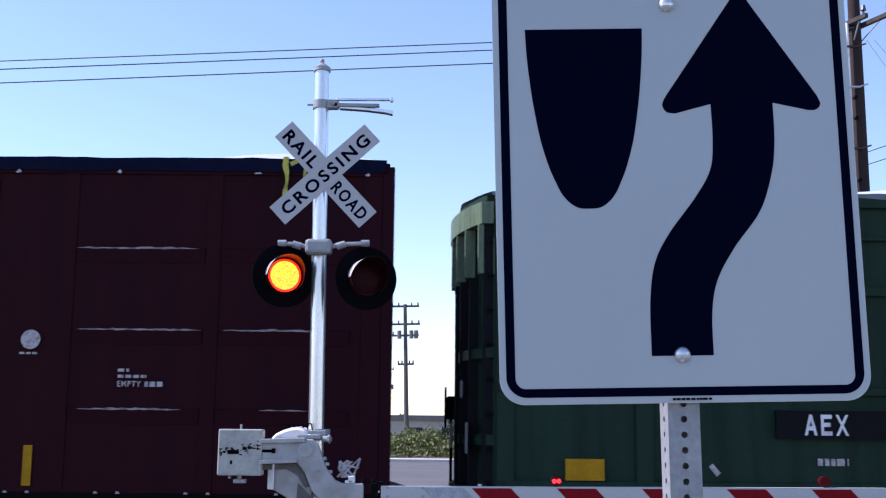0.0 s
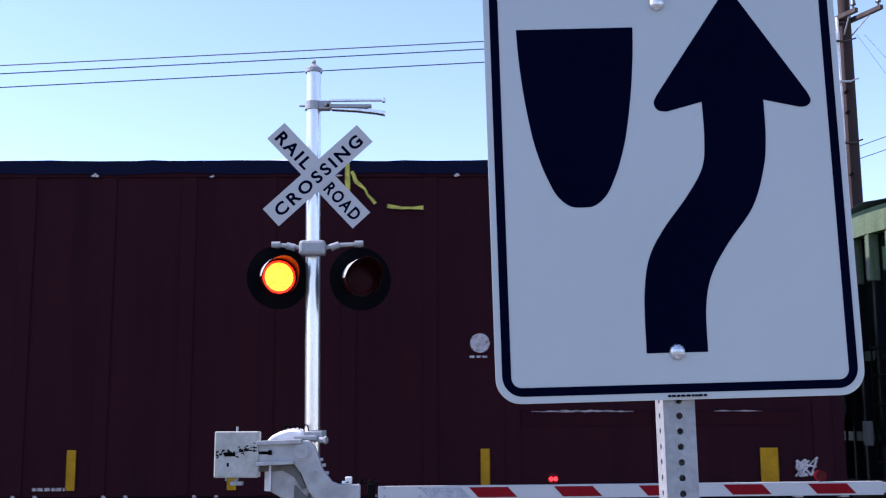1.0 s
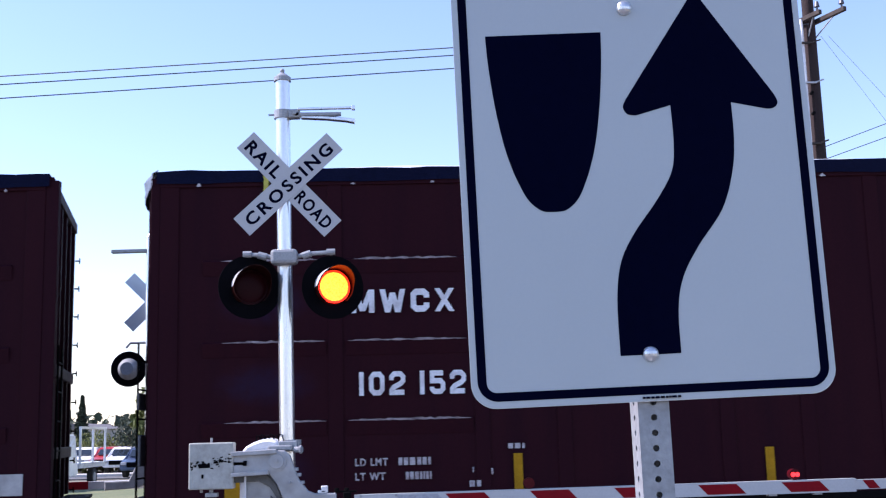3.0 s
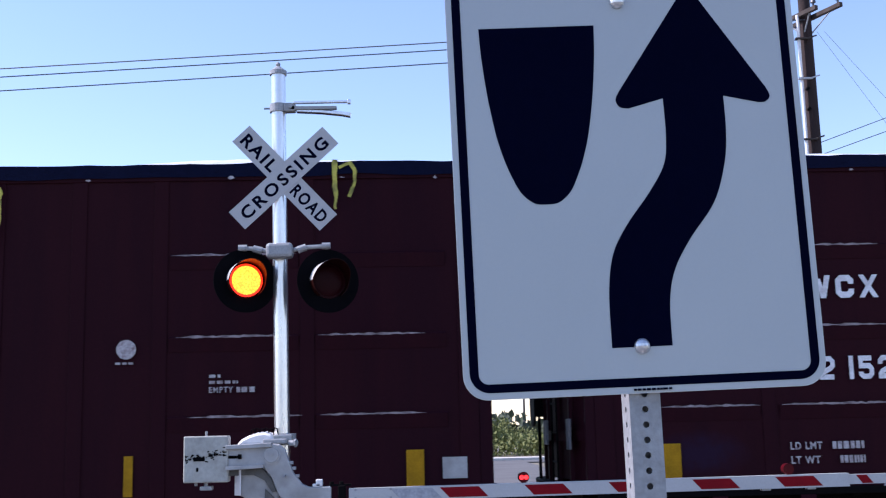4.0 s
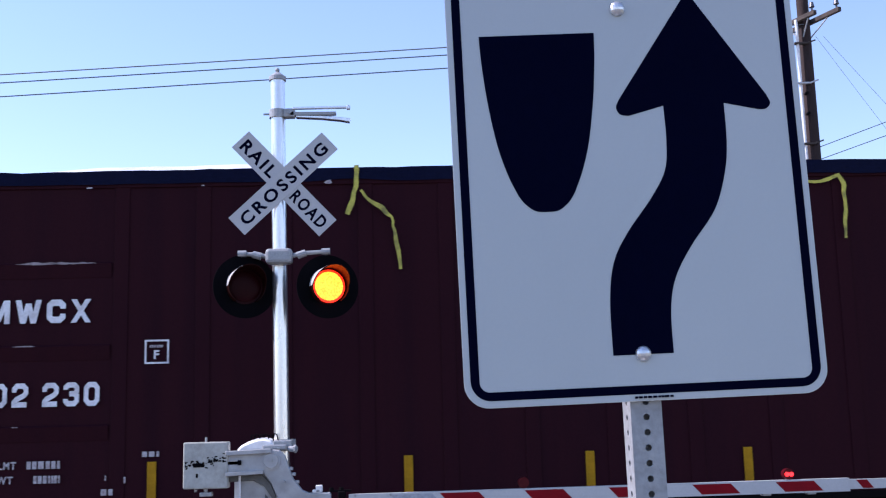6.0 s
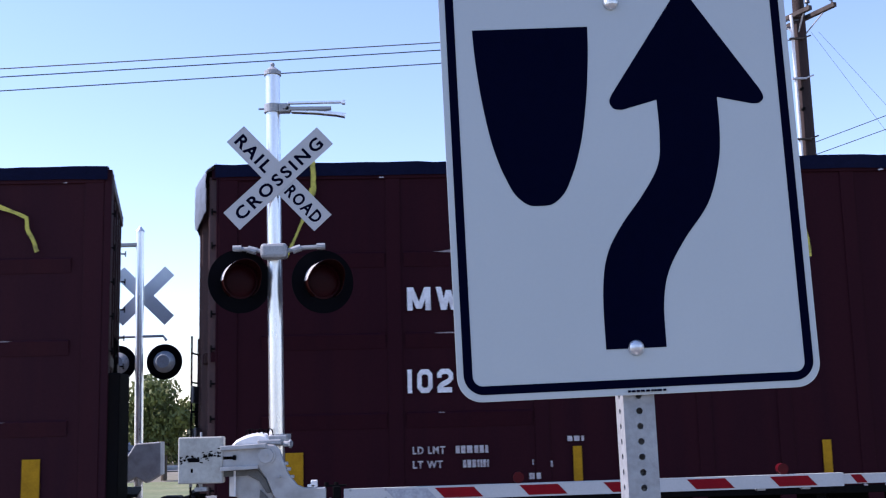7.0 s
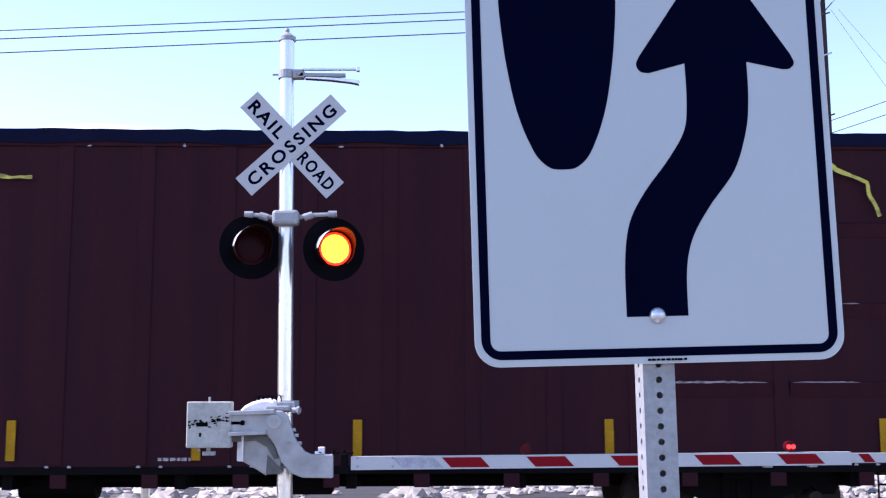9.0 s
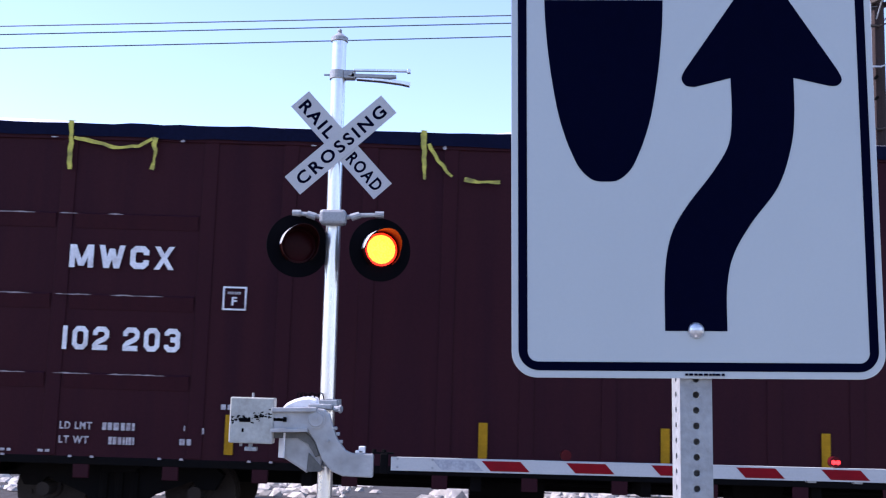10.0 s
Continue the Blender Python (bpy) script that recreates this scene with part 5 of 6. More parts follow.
def green_car():
    """Dark green high gondola, its upper end light green for the sun on it; same running gear."""
    rnd = random.Random(3)
    top, low = 4.48, 1.0
    root = thing("freight_car", "dark green ribbed freight car with sunlit green end and tarpaulin", "freight car", group="cars of the train")
    for s in (-1, 1):
        bm = bmesh.new()
        y = s * (HALF_W - 0.05)
        dx, dr = (0, 0) if s < 0 else (0, -SKEW_R * 2 * HALF_W)
        box(bm, X_LO + dx, X_HI + dr, y - 0.02, y + 0.02, low, top - 0.02)
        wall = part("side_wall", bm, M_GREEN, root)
        if s < 0:
            near = wall

    def post(bm):
        box(bm, -0.10, 0.10, -0.05, 0.04, low + 0.1, top - 0.1, 0.012)
    for k in range(12):
        x = X_LO + 0.12 + (X_HI - X_LO - 0.24) * k / 11
        if k in (2, 3):
            continue
        part("side_post", shared("green_post", post, M_GREEN), None, near, m=pose(x, -HALF_W + 0.03, 0))
    for z, d in ((low, 0.16), (2.15, 0.09), (3.30, 0.10), (3.95, 0.05), (top - 0.14, 0.14)):
        bm = bmesh.new()
        box(bm, X_LO, X_HI, -HALF_W - 0.03, -HALF_W + 0.06, z, z + d, 0.012)
        part("side_rail", bm, M_GREEN, root)
    bm = bmesh.new()
    box(bm, X_LO + 0.05, X_HI - 0.95, -HALF_W + 0.08, HALF_W - 0.08, 1.02, 1.12)
    box(bm, X_LO + 0.05, X_HI - 0.55, -0.30, 0.30, 0.66, 1.02)
    part("underframe", bm, M_STEEL, root)
    for s in (-1, 1):
        hopper_end(root, s, top, M_PANEL_BLACK if s < 0 else M_GREEN, M_GREEN, 0.12)
        coupler(root, s)
    # beam and brackets are lighter green to paint sun on the upper end
    bm = bmesh.new()
    bowed_strip(bm, -HALF_W, HALF_W, top - 0.36, top - 0.10, 0.02, 0.16)
    beam = part("end_beam", bm, M_GREEN_END, root, "light green end beam with sunlight in its colour")
    for k in range(8):
        y = -HALF_W + 0.12 + k * (2 * HALF_W - 0.24) / 7
        bm = bmesh.new()
        box(bm, X_LO - bow(y) - 0.15, X_LO - bow(y) - 0.02, y - 0.06, y + 0.06, top - 0.95, top - 0.36, 0.01)
        part("beam_bracket", bm, M_GREEN_END, beam)
    wheels = []
    for xc in (-6.3, 6.3):
        wheels += truck_parts(root, xc)
    part("tarpaulin", tarp_mesh( top, 0.05, 17, M_TARP_GREY), None, root, "grey tarpaulin over the load")
    yt = -HALF_W - 0.035
    bm = bmesh.new()
    box(bm, -5.85, -4.25, yt - 0.01, yt + 0.04, 1.66, 1.98)
    panel = part("name_panel", bm, M_PANEL_BLACK, root, "black painted lettering panel")
    for me in stencil("AEX", 0.50, 0.235, M_LETTER, 0.2, 0.28):
        part("letter", me, None, panel, "white letter of the reporting mark", m=pose(-5.53, yt - 0.011, 1.70))
    bm = bmesh.new()
    bars(bm, -5.38, -5.02, yt + 0.04, 1.36, 1.44, 41, 4)
    tagged(part("small_writing", bm, M_LETTER_DIM, root), kind="stuff")
    bm = bmesh.new()
    box(bm, -8.25, -7.81, yt - 0.002, yt + 0.06, 1.17, 1.41)
    part("reflector", bm, M_YELLOW, root, "orange-yellow square reflector")
    bm = bmesh.new()
    vs = box(bm, -0.07, 0.07, -0.004, 0.004, -0.03, 0.03)
    part("label_tag", bm, M_LETTER_DIM, root, m=pose(-6.55, yt + 0.05, 1.30, 0, 50, 0))
    return root, wheels


CARS = []
A = maroon_car("102 152", 2, [(7.52, "loop"), (3.09, "tail"), (-2.95, "loop"), (-7.82, "loop")], "with faded overpainted patches",
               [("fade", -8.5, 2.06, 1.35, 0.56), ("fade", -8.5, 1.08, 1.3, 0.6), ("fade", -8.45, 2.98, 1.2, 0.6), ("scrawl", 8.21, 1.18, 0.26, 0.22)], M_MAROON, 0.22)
B = maroon_car("102 230", 5, [(7.03, "loop"), (2.52, "drop"), (-2.62, "split"), (-7.94, "slant")], "with a pale square placard", [("card", 8.23, 1.17, 0.28, 0.24)], M_RED_END, 0.62)
C = maroon_car("102 203", 8, [(7.27, "fork"), (3.6, "arc"), (-2.85, "tail"), (-7.01, "swag")], "with swagged yellow straps", [], M_RED_END, 0.3)
G = green_car()
# middle of each car behind the first car's leading corner
for (root, wheels), first in ((G, CAR_LEN - 9.05), (A, -9.05), (B, -CAR_LEN - 9.05), (C, -2 * CAR_LEN - 9.05)):
    CARS.append((root, wheels, first))


# ---- utility poles and wires ----
def wire(name, pts, r, label, parent=None):
    cu = bmesh.new()
    tube_between(cu, pts, r, 6)
    ob = part(name, cu, M_WIRE, parent)
    return ob


def sag(a, b, s, n=14):
    a, b = Vector(a), Vector(b)
    return [tuple(a.lerp(b, k / n) - Vector((0, 0, s * 4 * (k / n) * (1 - k / n)))) for k in range(n + 1)]


def utility_pole(x, y, height, near=True):
    root = thing("utility_pole", "tall brown wooden utility pole with crossarm and insulators", "utility pole", pose(x, y, 0, 0, -0.15, 0))
    bm = bmesh.new()
    rod(bm, (0, 0, -0.2), (0, 0, height), 0.145, 0.105, 18)
    part("pole", smoothed(mesh_of(bm, "pole", M_WOOD)), None, root)
    for z, off, half in ((9.5, 0.16, 0.8), (9.5, -0.17, 0.5), (10.9, 0.16, 0.8)):
        bm = bmesh.new()
        box(bm, -half, half, -0.04, 0.04, -0.045, 0.045, 0.01)
        arm = part("crossarm", bm, M_ARMWOOD, root, "weathered wooden crossarm", pose(0, 0, z, 0, 0, -67) @ pose(0, off, 0))
        for px in (-half + 0.08, half - 0.08):
            bm = bmesh.new()
            rod(bm, (px, 0, 0.06), (px, 0, 0.12), 0.02, 0.02, 8)
            rod(bm, (px, 0, 0.12), (px, 0, 0.22), 0.055, 0.035, 10)
            part("insulator", bm, M_INSULATOR, arm)
        bm = bmesh.new()
        for s in (-1, 1):
            rod(bm, (s * half * 0.6, 0.0, -0.05), (0, -off * 0.6, -0.4), 0.014, 0.014, 6)
        part("brace", bm, M_GALV, arm)
    bm = bmesh.new()
    rod(bm, (-0.21, -0.10, 0), (-0.19, -0.10, 9.5), 0.032, 0.032, 10)
    part("conduit", bm, M_CONDUIT, root, "white conduit up the pole")
    for z in (5.6, 7.0, 8.2, 9.0):
        bm = bmesh.new()
        box(bm, -0.27, 0.0, -0.17, -0.10, z, z + 0.03)
        rod(bm, (-0.02, -0.15, z + 0.02), (0.16, -0.1, z + 0.09), 0.015, 0.015, 6)
        part("strap_band", bm, M_CERAMIC if z == 8.2 else M_ARMWOOD, root)
    for z in (6.4, 7.6, 8.0):
        bm = bmesh.new()
        rod(bm, (-0.12, -0.12, z), (-0.12, -0.22, z), 0.03, 0.03, 8)
        part("knob", bm, M_STEEL, root)
    return root


utility_pole(7.96, 21.0, 12.5)
for (xa, za), (xb, zb) in (((-40, 7.23), (7.9, 9.41)), ((-40, 7.03), (7.8, 9.26)), ((-40, 6.73), (7.9, 9.01))):
    w = wire("overhead_wire", sag((xa, 20.9, za), (xb, 20.9, zb), 0.12), 0.011, "")
    tagged(w, "dark overhead wire strung between utility poles", "wire", "overhead wires")
for pa, pb, s in (((8.0, 21, 6.96), (30, 21, 15.2), 0.1), ((8.0, 21, 6.72), (30, 21, 14.6), 0.1), ((8.15, 21, 9.2), (14.2, 21, -0.05), 0.0), ((8.3, 21, 9.2), (15.8, 21, -0.05), 0.0)):
    w = wire("overhead_wire", sag(pa, pb, s), 0.008 if s else 0.003, "")
    tagged(w, "thin dark wire running from the utility pole", "wire", "overhead wires")


def far_pole(x, y, height, arms, lean=0.0):
    root = thing("utility_pole", "distant grey utility pole with crossarms", "utility pole", pose(x, y, -0.1, 0, lean, 0), "distant poles")
    bm = bmesh.new()
    rod(bm, (0, 0, 0), (0, 0, height), 0.2, 0.13, 10)
    part("pole", bm, M_WOOD_FAR, root)
    for z, w in arms:
        bm = bmesh.new()
        box(bm, -w, w, -0.08, 0.08, height - z - 0.07, height - z + 0.07)
        for k in (-1, -0.5, 0.5, 1):
            rod(bm, (k * w * 0.92, 0, height - z + 0.07), (k * w * 0.92, 0, height - z + 0.28), 0.06, 0.05, 8)
        part("crossarm", bm, M_WOOD_FAR, root)
    if arms[0][1] > 0.9:
        for k in (-0.45, 0.45, 0.8):
            bm = bmesh.new()
            rod(bm, (k, -0.2, height - 2.6), (k, -0.2, height - 2.0), 0.16, 0.16, 10)
            part("transformer", bm, M_ROOF, root)


far_pole(-2.45, 85, 11.0, ((0.15, 1.05), (1.5, 1.1), (2.35, 1.0), (4.5, 0.6)), -1.5)
far_pole(-6.6, 140, 9.0, ((0.15, 1.0), (0.9, 0.7)), -1.2)
far_pole(-8.1, 120, 9.2, ((0.15, 1.0), (1.4, 0.95), (4.2, 0.4)), -0.6)
far_pole(16.5, 160, 9.0, ((0.3, 1.0),))


# ---- trees, shrubs, vehicles, far buildings ----
def clump_tree(name, x, y, height, spread, seed, leaf, category, label, conifer=False, trunk=0.25, n=900, leaf_size=0.045):
    rnd = random.Random(seed)
    root = thing(name, label, category, pose(x, y, -0.06))
    bm = bmesh.new()
    rod(bm, (0, 0, 0), (0.05, 0, height * (0.9 if conifer else 0.5)), trunk * 0.5, trunk * 0.12 if conifer else trunk * 0.3, 8)
    if not conifer:
        for k in range(6):
            a = rnd.uniform(0, 6.28)
            rod(bm, (0, 0, height * rnd.uniform(0.25, 0.45)), (spread * 0.6 * math.cos(a), spread * 0.6 * math.sin(a), height * rnd.uniform(0.55, 0.85)), trunk * 0.22, trunk * 0.06, 6)
    part("trunk", bm, M_BARK, root)
    verts, faces = [], []
    blobs = [(rnd.gauss(0, spread * 0.42), rnd.gauss(0, spread * 0.42), height * rnd.uniform(0.38, 0.88), spread * rnd.uniform(0.28, 0.5)) for _ in range(11)]
    for k in range(n):
        if conifer:
            z = rnd.uniform(0.08, 1.0) ** 0.9
            r = spread * (1 - z) * rnd.uniform(0.5, 1.1) * (0.9 + 0.12 * math.sin(z * 47))
            a = rnd.uniform(0, 6.28)
            c = Vector((r * math.cos(a), r * math.sin(a), z * height))
        else:
            b = rnd.choice(blobs)
            v = Vector((rnd.gauss(0, 1), rnd.gauss(0, 1), rnd.gauss(0, 1))).normalized() * b[3] * rnd.uniform(0.55, 1.08)
            c = Vector(b[:3]) + Vector((v.x, v.y, v.z * 0.8))
        sz = height * leaf_size * rnd.uniform(0.65, 1.35)
        q = Euler((rnd.uniform(0, 6), rnd.uniform(0, 6), rnd.uniform(0, 6))).to_matrix()
        i0 = len(verts)
        for p in ((-1, -0.5, 0), (1, -0.5, 0.15), (0.9, 0.6, -0.1), (-0.7, 0.7, 0.2)):
            verts.append(tuple(c + q @ (Vector(p) * sz)))
        faces.append((i0, i0 + 1, i0 + 2, i0 + 3))
    me = bpy.data.meshes.new("crown")
    me.from_pydata(verts, [], faces)
    me.materials.append(leaf)
    part("crown", me, None, root)
    return root


clump_tree("tree", -9.4, 46, 4.1, 1.9, 4, M_LEAF, "tree", "small green broadleaf tree beyond the crossing", n=6000, leaf_size=0.02)
clump_tree("tree", -15.2, 66, 3.0, 2.6, 6, M_LEAF_DARK, "tree", "low dark green spreading tree beyond the vehicles", n=6000, leaf_size=0.018)
clump_tree("conifer", -27.4, 90, 6.6, 1.5, 9, M_LEAF_DARK, "tree", "dark narrow conifer in the distance", True, n=3000, leaf_size=0.025)
clump_tree("conifer", -26.2, 92, 5.4, 1.0, 10, M_LEAF_DARK, "tree", "dark narrow conifer in the distance", True, n=2500, leaf_size=0.025)
for k, (x, y, hh, sp) in enumerate(((1.5, 72, 2.6, 1.8), (4.6, 74, 2.2, 1.9), (-1.2, 73, 1.7, 1.5), (-4.6, 71, 1.6, 1.6), (-7.6, 74, 2.0, 1.9), (8.0, 76, 1.7, 2.0), (12.0, 76, 1.5, 2.0), (-15.0, 70, 2.3, 2.2), (-19.5, 72, 2.2, 2.2))):
    clump_tree("shrub", x, y, hh, sp, 20 + k, M_LEAF if k % 3 else M_LEAF_DARK, "shrub", "rounded green shrub beyond the kerb", trunk=0.12, n=2200, leaf_size=0.03)
# dark rough strip beyond the track with broken pale stones lying on it
bm = bmesh.new()
bmesh.ops.create_grid(bm, x_segments=120, y_segments=14, size=1)
for v in bm.verts:
    v.co = Vector((v.co.x * 26, 21.8 + v.co.y * 3.2, 0.012 + 0.03 * abs(noise.noise(Vector((v.co.x * 60, v.co.y * 9, 2)))) - (0.06 if abs(v.co.y) > 0.99 else 0)))
tagged(part("verge", bm, M_VERGE), "dark rough strip of ground beyond the track", "verge", kind="stuff")
rnd = random.Random(77)
verts, faces = [], []
for k in range(2600):
    x = rnd.uniform(-13, 13)
    y = rnd.uniform(19.2, 24.6)
    if noise.noise(Vector((x * 0.55, y * 1.3, 4))) < -0.05:
        continue
    sz = rnd.uniform(0.04, 0.10) * (1.9 if rnd.random() < 0.12 else 1.0)
    a, wide = rnd.uniform(-0.5, 0.5), rnd.uniform(1.0, 2.4)
    i0 = len(verts)
    for dx, dy, dz in ((wide, 0, -0.3), (0.3, 0.8, -0.3), (-wide, 0.1, -0.3), (-0.2, -0.8, -0.3), (0.5 * wide, 0.1, 0.55), (-0.5 * wide, 0.0, 0.6)):
        verts.append((x + sz * (dx * math.cos(a) - dy * math.sin(a)) * rnd.uniform(0.7, 1.2), y + sz * (dx * math.sin(a) + dy * math.cos(a)) * rnd.uniform(0.7, 1.2), 0.03 + sz * (0.3 + dz * rnd.uniform(0.7, 1.2))))
    faces += [(i0, i0 + 1, i0 + 4), (i0 + 1, i0 + 5, i0 + 4), (i0 + 1, i0 + 2, i0 + 5), (i0 + 2, i0 + 3, i0 + 5), (i0 + 3, i0 + 4, i0 + 5), (i0 + 3, i0, i0 + 4)]
me = bpy.data.meshes.new("stones")
me.from_pydata(verts, [], faces)
me.materials.append(M_STONE)
tagged(part("stones", me, None), "broken pale stones scattered along the verge", "stones", kind="stuff")
# low hedge beyond the kerb
rnd = random.Random(55)
verts, faces = [], []
for k in range(22000):
    x, y = rnd.uniform(-32, 32), rnd.uniform(69, 74)
    hgt = 1.2 + 0.7 * noise.noise(Vector((x * 0.35, 2, y * 0.2)))
    c = Vector((x, y, rnd.uniform(0, max(0.3, hgt))))
    sz = rnd.uniform(0.06, 0.13)
    q = Euler((rnd.uniform(0, 6), rnd.uniform(0, 6), rnd.uniform(0, 6))).to_matrix()
    i0 = len(verts)
    for p in ((-1, -0.6, 0), (1, -0.5, 0.15), (0.9, 0.6, -0.1), (-0.7, 0.7, 0.2)):
        verts.append(tuple(c + q @ (Vector(p) * sz)))
    faces.append((i0, i0 + 1, i0 + 2, i0 + 3))
me = bpy.data.meshes.new("hedge")
me.from_pydata(verts, [], faces)
me.materials.append(M_LEAF)
tagged(part("hedge", me, None), "low uneven hedge and weeds beyond the kerb", "hedge", kind="stuff")
# distant tree belt
rnd = random.Random(77)
verts, faces = [], []
for k in range(9000):
    x = rnd.uniform(-170, 150)
    y = rnd.uniform(150, 175)
    hgt = 2.6 + 2.2 * noise.noise(Vector((x * 0.06, 1, 0))) + 1.3 * noise.noise(Vector((x * 0.3, 5, 0))) + (2.0 if x < -25 else 0)
    c = Vector((x, y, rnd.uniform(-0.2, max(0.6, hgt))))
    sz = rnd.uniform(0.3, 0.75)
    q = Euler((rnd.uniform(0, 6), rnd.uniform(0, 6), rnd.uniform(0, 6))).to_matrix()
    i0 = len(verts)
    for p in ((-1, -0.6, 0), (1, -0.5, 0.15), (0.9, 0.6, -0.1), (-0.7, 0.7, 0.2)):
        verts.append(tuple(c + q @ (Vector(p) * sz)))
    faces.append((i0, i0 + 1, i0 + 2, i0 + 3))
me = bpy.data.meshes.new("tree_belt")
me.from_pydata(verts, [], faces)
me.materials.append(M_LEAF_DARK)
tagged(part("tree_belt", me, None), "dark distant belt of trees on the horizon", "trees", kind="stuff")
bm = bmesh.new()
bmesh.ops.create_grid(bm, x_segments=2, y_segments=2, size=1)
for v in bm.verts:
    v.co = Vector((-12 + v.co.x * 6, 34 + v.co.y * 10, -0.03))
tagged(part("grass_strip", bm, M_GRASS), "strip of green roadside grass", "grass", kind="stuff")


def far_building(x, y, w, d, hgt):
    root = thing("warehouse", "low pale distant warehouse with grey roof", "building", pose(x, y, -0.1), "distant buildings")
    bm = bmesh.new()
    box(bm, -w / 2, w / 2, 0, d, 0, hgt)
    wall = part("wall", bm, M_BUILD, root)
    bm = bmesh.new()
    plate(bm, [(-w / 2 - 0.3, hgt), (w / 2 + 0.3, hgt), (w / 2 - 1.5, hgt + 0.6), (-w / 2 + 1.5, hgt + 0.6)], -0.3, d + 0.3)
    part("roof", bm, M_ROOF, root)
    for k in range(int(w // 4)):
        bm = bmesh.new()
        box(bm, -w / 2 + 1.2 + 4 * k, -w / 2 + 3.0 + 4 * k, -0.05, 0.05, hgt * 0.35, hgt * 0.7)
        part("window", bm, M_GLASS, wall)


far_building(-2, 130, 22, 10, 2.6)
far_building(-45, 120, 24, 12, 3.2)


def vehicle(x, y, paint, label, kind, yaw=0.0):
    """Vehicle facing the crossing (-y)."""
    root = thing(kind, label, kind, pose(x, y, 0, 0, 0, yaw), "waiting vehicles")
    if kind == "truck":
        W, L = 1.05, 6.0
        prof = [(0.0, 0.45), (0.0, 1.05), (0.9, 1.2), (1.35, 2.0), (2.6, 2.05), (2.6, 0.5)]
    else:
        W, L = 0.88, 4.5
        prof = [(0.0, 0.35), (0.05, 0.75), (1.05, 0.92), (1.75, 1.42), (3.2, 1.45), (4.1, 1.0), (4.5, 0.9), (4.5, 0.35)]
    bm = bmesh.new()
    ring = [[bm.verts.new((sx * (W if z < 1.1 else W * 0.86), yy, z)) for yy, z in prof] for sx in (-1, 1)]
    n = len(prof)
    bm.faces.new(ring[0])
    bm.faces.new(ring[1][::-1])
    for k in range(n):
        bm.faces.new((ring[0][k], ring[1][k], ring[1][(k + 1) % n], ring[0][(k + 1) % n]))
    bmesh.ops.bevel(bm, geom=bm.edges[:], offset=0.05, segments=2, affect="EDGES")
    body = part("body", bm, paint, root)
    ya, za, yb, zb = (0.9, 1.22, 1.35, 1.98) if kind == "truck" else (1.05, 0.94, 1.75, 1.4)
    bm = bmesh.new()
    vs = [bm.verts.new(p) for p in ((-W * 0.78, ya + 0.03, za + 0.06), (W * 0.78, ya + 0.03, za + 0.06), (W * 0.74, yb - 0.05, zb - 0.06), (-W * 0.74, yb - 0.05, zb - 0.06))]
    bm.faces.new(vs)
    for v in bm.verts:
        v.co.y -= 0.03
    ext = bmesh.ops.extrude_face_region(bm, geom=bm.faces[:])
    for v in ext["geom"]:
        if isinstance(v, bmesh.types.BMVert):
            v.co.y -= 0.02
    part("windscreen", bm, M_GLASS, body)
    bm = bmesh.new()
    box(bm, -W * 0.6, W * 0.6, -0.03, 0.02, 0.5, 0.72, 0.01)
    part("grille", bm, M_BLACK, body)
    for s in (-1, 1):
        bm = bmesh.new()
        box(bm, s * W * 0.78 - 0.13, s * W * 0.78 + 0.13, -0.04, 0.05, 0.6, 0.74, 0.02)
        part("headlight", bm, M_CERAMIC, body)
        for yy in ((1.0, 4.8) if kind == "truck" else (0.9, 3.6)):
            bm = bmesh.new()
            rod(bm, (s * (W - 0.2), yy, 0.36), (s * (W + 0.01), yy, 0.36), 0.36, 0.36, 20)
            wheel = part("wheel", bm, M_TYRE, root)
            bm = bmesh.new()
            rod(bm, (s * (W - 0.02), yy, 0.36), (s * (W + 0.02), yy, 0.36), 0.2, 0.2, 14)
            part("rim", bm, M_GALV, wheel)
    if kind == "truck":
        bm = bmesh.new()
        box(bm, -W, W, 2.7, 6.4, 0.75, 0.95)
        for s in (-1, 1):
            for yy in (2.75, 4.5, 6.3):
                box(bm, s * W - 0.04, s * W + 0.04, yy - 0.04, yy + 0.04, 0.9, 2.3)
            box(bm, s * W - 0.05, s * W + 0.05, 2.7, 6.4, 2.25, 2.35)
        part("rack", bm, M_CARWHITE, root, "white ladder rack and bed")
    return root


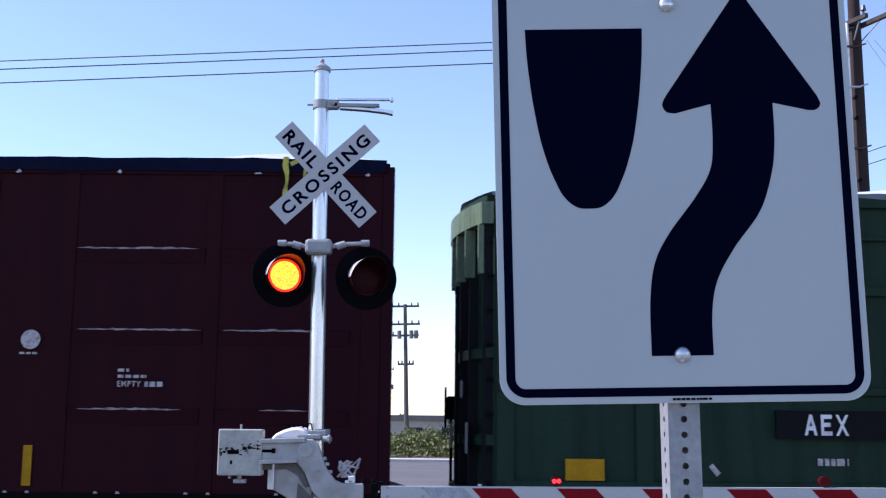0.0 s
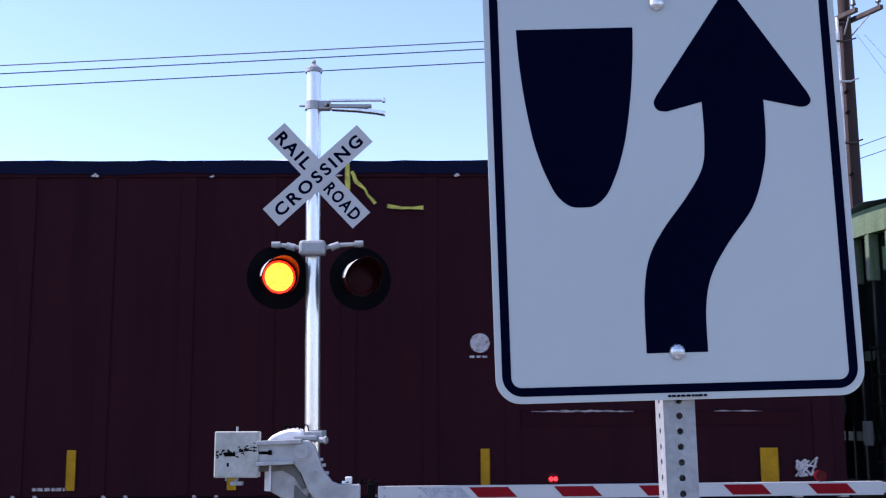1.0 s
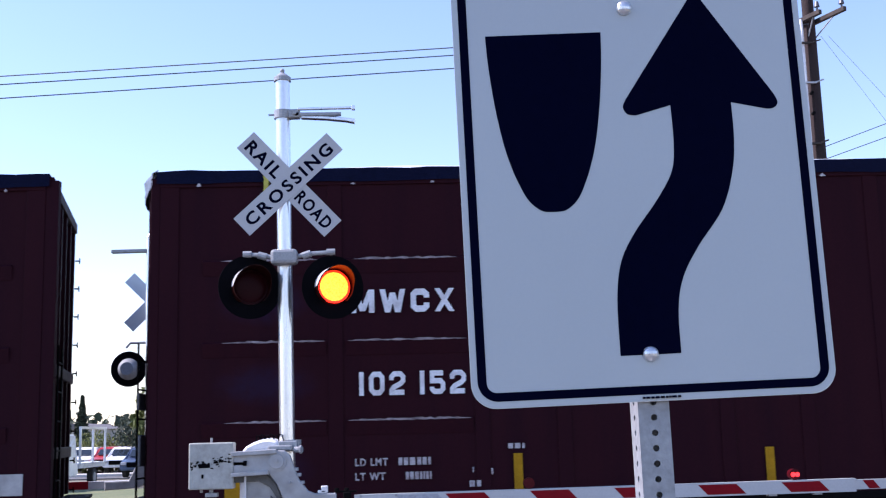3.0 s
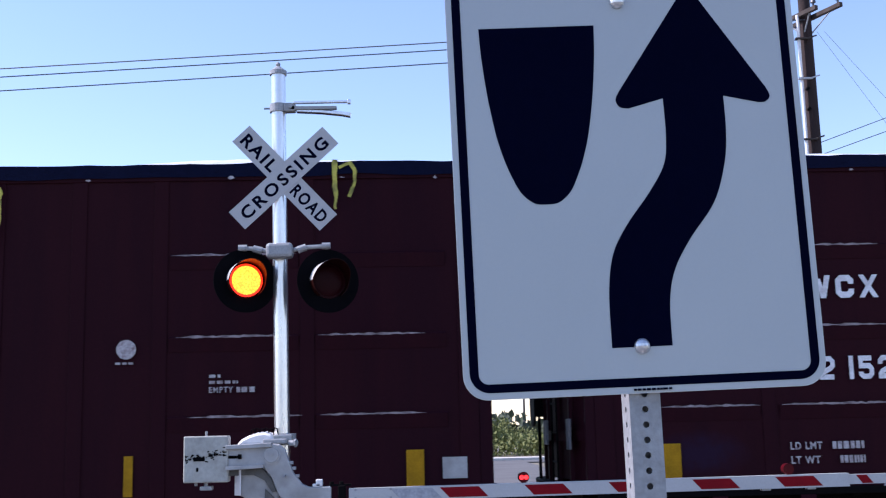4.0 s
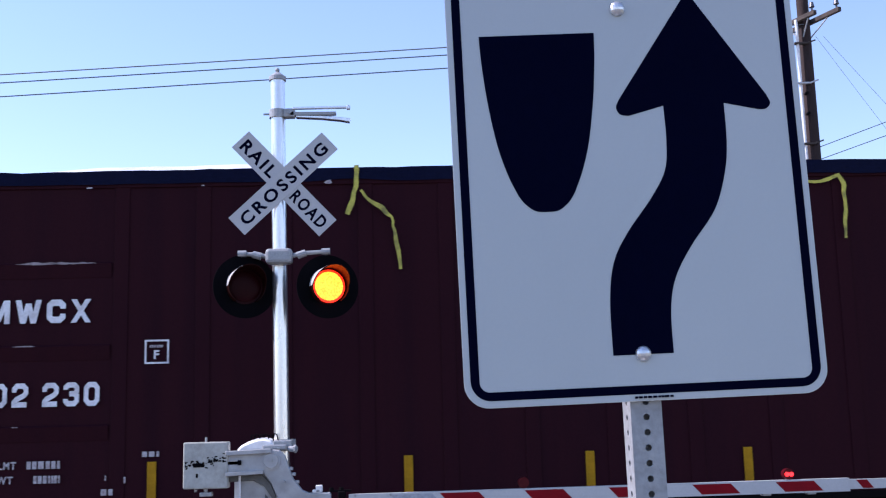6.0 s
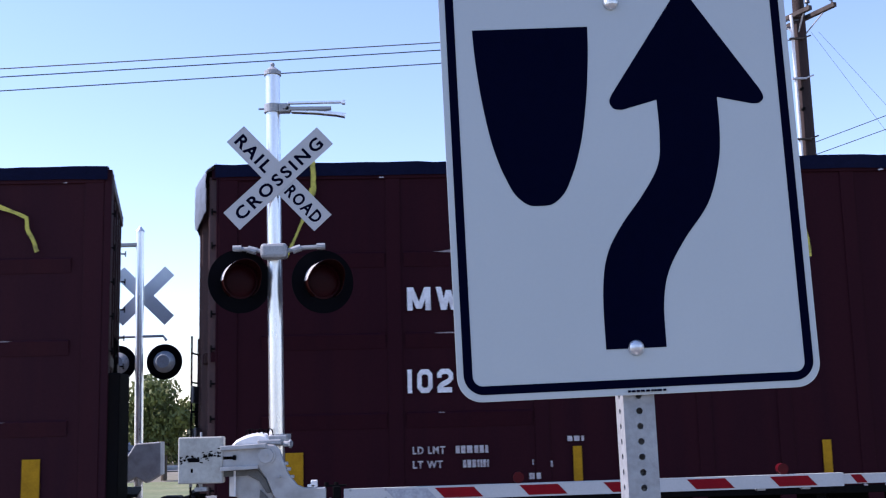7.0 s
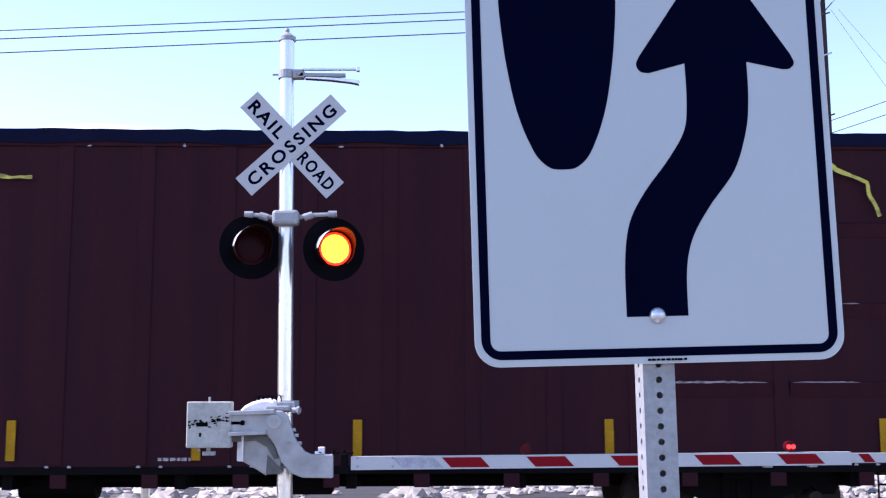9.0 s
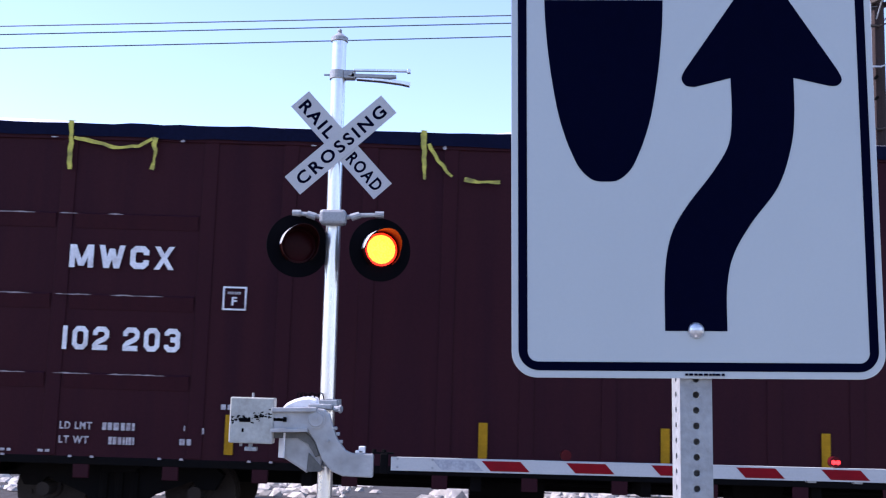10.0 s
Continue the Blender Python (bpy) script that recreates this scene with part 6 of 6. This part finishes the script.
vehicle(-13.8, 42.0, M_CARWHITE, "white flatbed truck waiting at the crossing", "truck")
vehicle(-13.2, 56.0, M_CARBLUE, "dark blue car waiting behind the crossing", "car")
vehicle(-15.9, 63.0, M_CARWHITE, "white car waiting behind the crossing", "car")
vehicle(-17.6, 66.5, M_CARRED, "small red car waiting behind the crossing", "car")
vehicle(-19.4, 67.0, M_CARWHITE, "white car waiting behind the crossing", "car")


# ---- what moves ----
# seconds, metres that the first car's leading corner has gone past the start of its run
RUN = [(0, -0.29), (0.5, 2.33), (1, 4.94), (1.5, 7.54), (2, 10.12), (2.5, 12.69), (4, 20.29), (4.5, 22.79), (5, 25.28), (5.5, 27.75),
       (7, 35.08), (7.5, 37.5), (8, 39.92), (8.5, 42.34), (9, 44.75), (9.5, 47.17), (10, 49.6)]
LEFT_ON = [(0, 0.15), (0.85, 1.55), (2.25, 2.9), (3.6, 4.35), (5.05, 5.65), (6.25, 6.85), (7.85, 8.45), (9.15, 9.85)]
RIGHT_ON = [(0.15, 0.85), (1.55, 2.25), (2.9, 3.6), (4.35, 5.05), (5.65, 6.25), (7.1, 7.85), (8.45, 8.55), (8.75, 9.15), (9.85, 10.5)]


def gone(t):
    return float(np.interp(t, [r[0] for r in RUN], [r[1] for r in RUN]))


def flash(ob, on, out, inn, dz=0.0):
    """Step the lit face forward through each lit spell and back behind its lens."""
    keys = {0: out if on[0][0] <= 0 else inn}
    for a, b in on:
        fa, fb = int(a * FPS + 0.5), int(b * FPS + 0.5)
        if a > 0:
            keys[fa - 1], keys[fa] = inn, out
        if b < 10:
            keys[fb - 1], keys[fb] = out, inn
    keys[300] = out if on[-1][1] >= 10 else inn
    walk(ob, [(k / FPS, pose(0, keys[k], dz)) for k in sorted(keys)])


def motions():
    for root, wheels, first in CARS:
        walk(root, [(t, pose(s + first, TRACK_Y, 0)) for t, s in RUN])
        for wheel, x in wheels:
            walk(wheel, [(k / 10, pose(x, 0, RAIL_TOP + 0.42, 0, math.degrees(gone(k / 10) / 0.42) % 360, 0)) for k in range(101)])
    flash(lamp_left, LEFT_ON, LAMP_OUT, LAMP_IN)
    flash(lamp_right, RIGHT_ON, LAMP_OUT, LAMP_IN)
    flash(arm_lamp_left, LEFT_ON, -0.101, -0.06)
    flash(arm_lamp_right, RIGHT_ON, -0.101, -0.06)


motions()
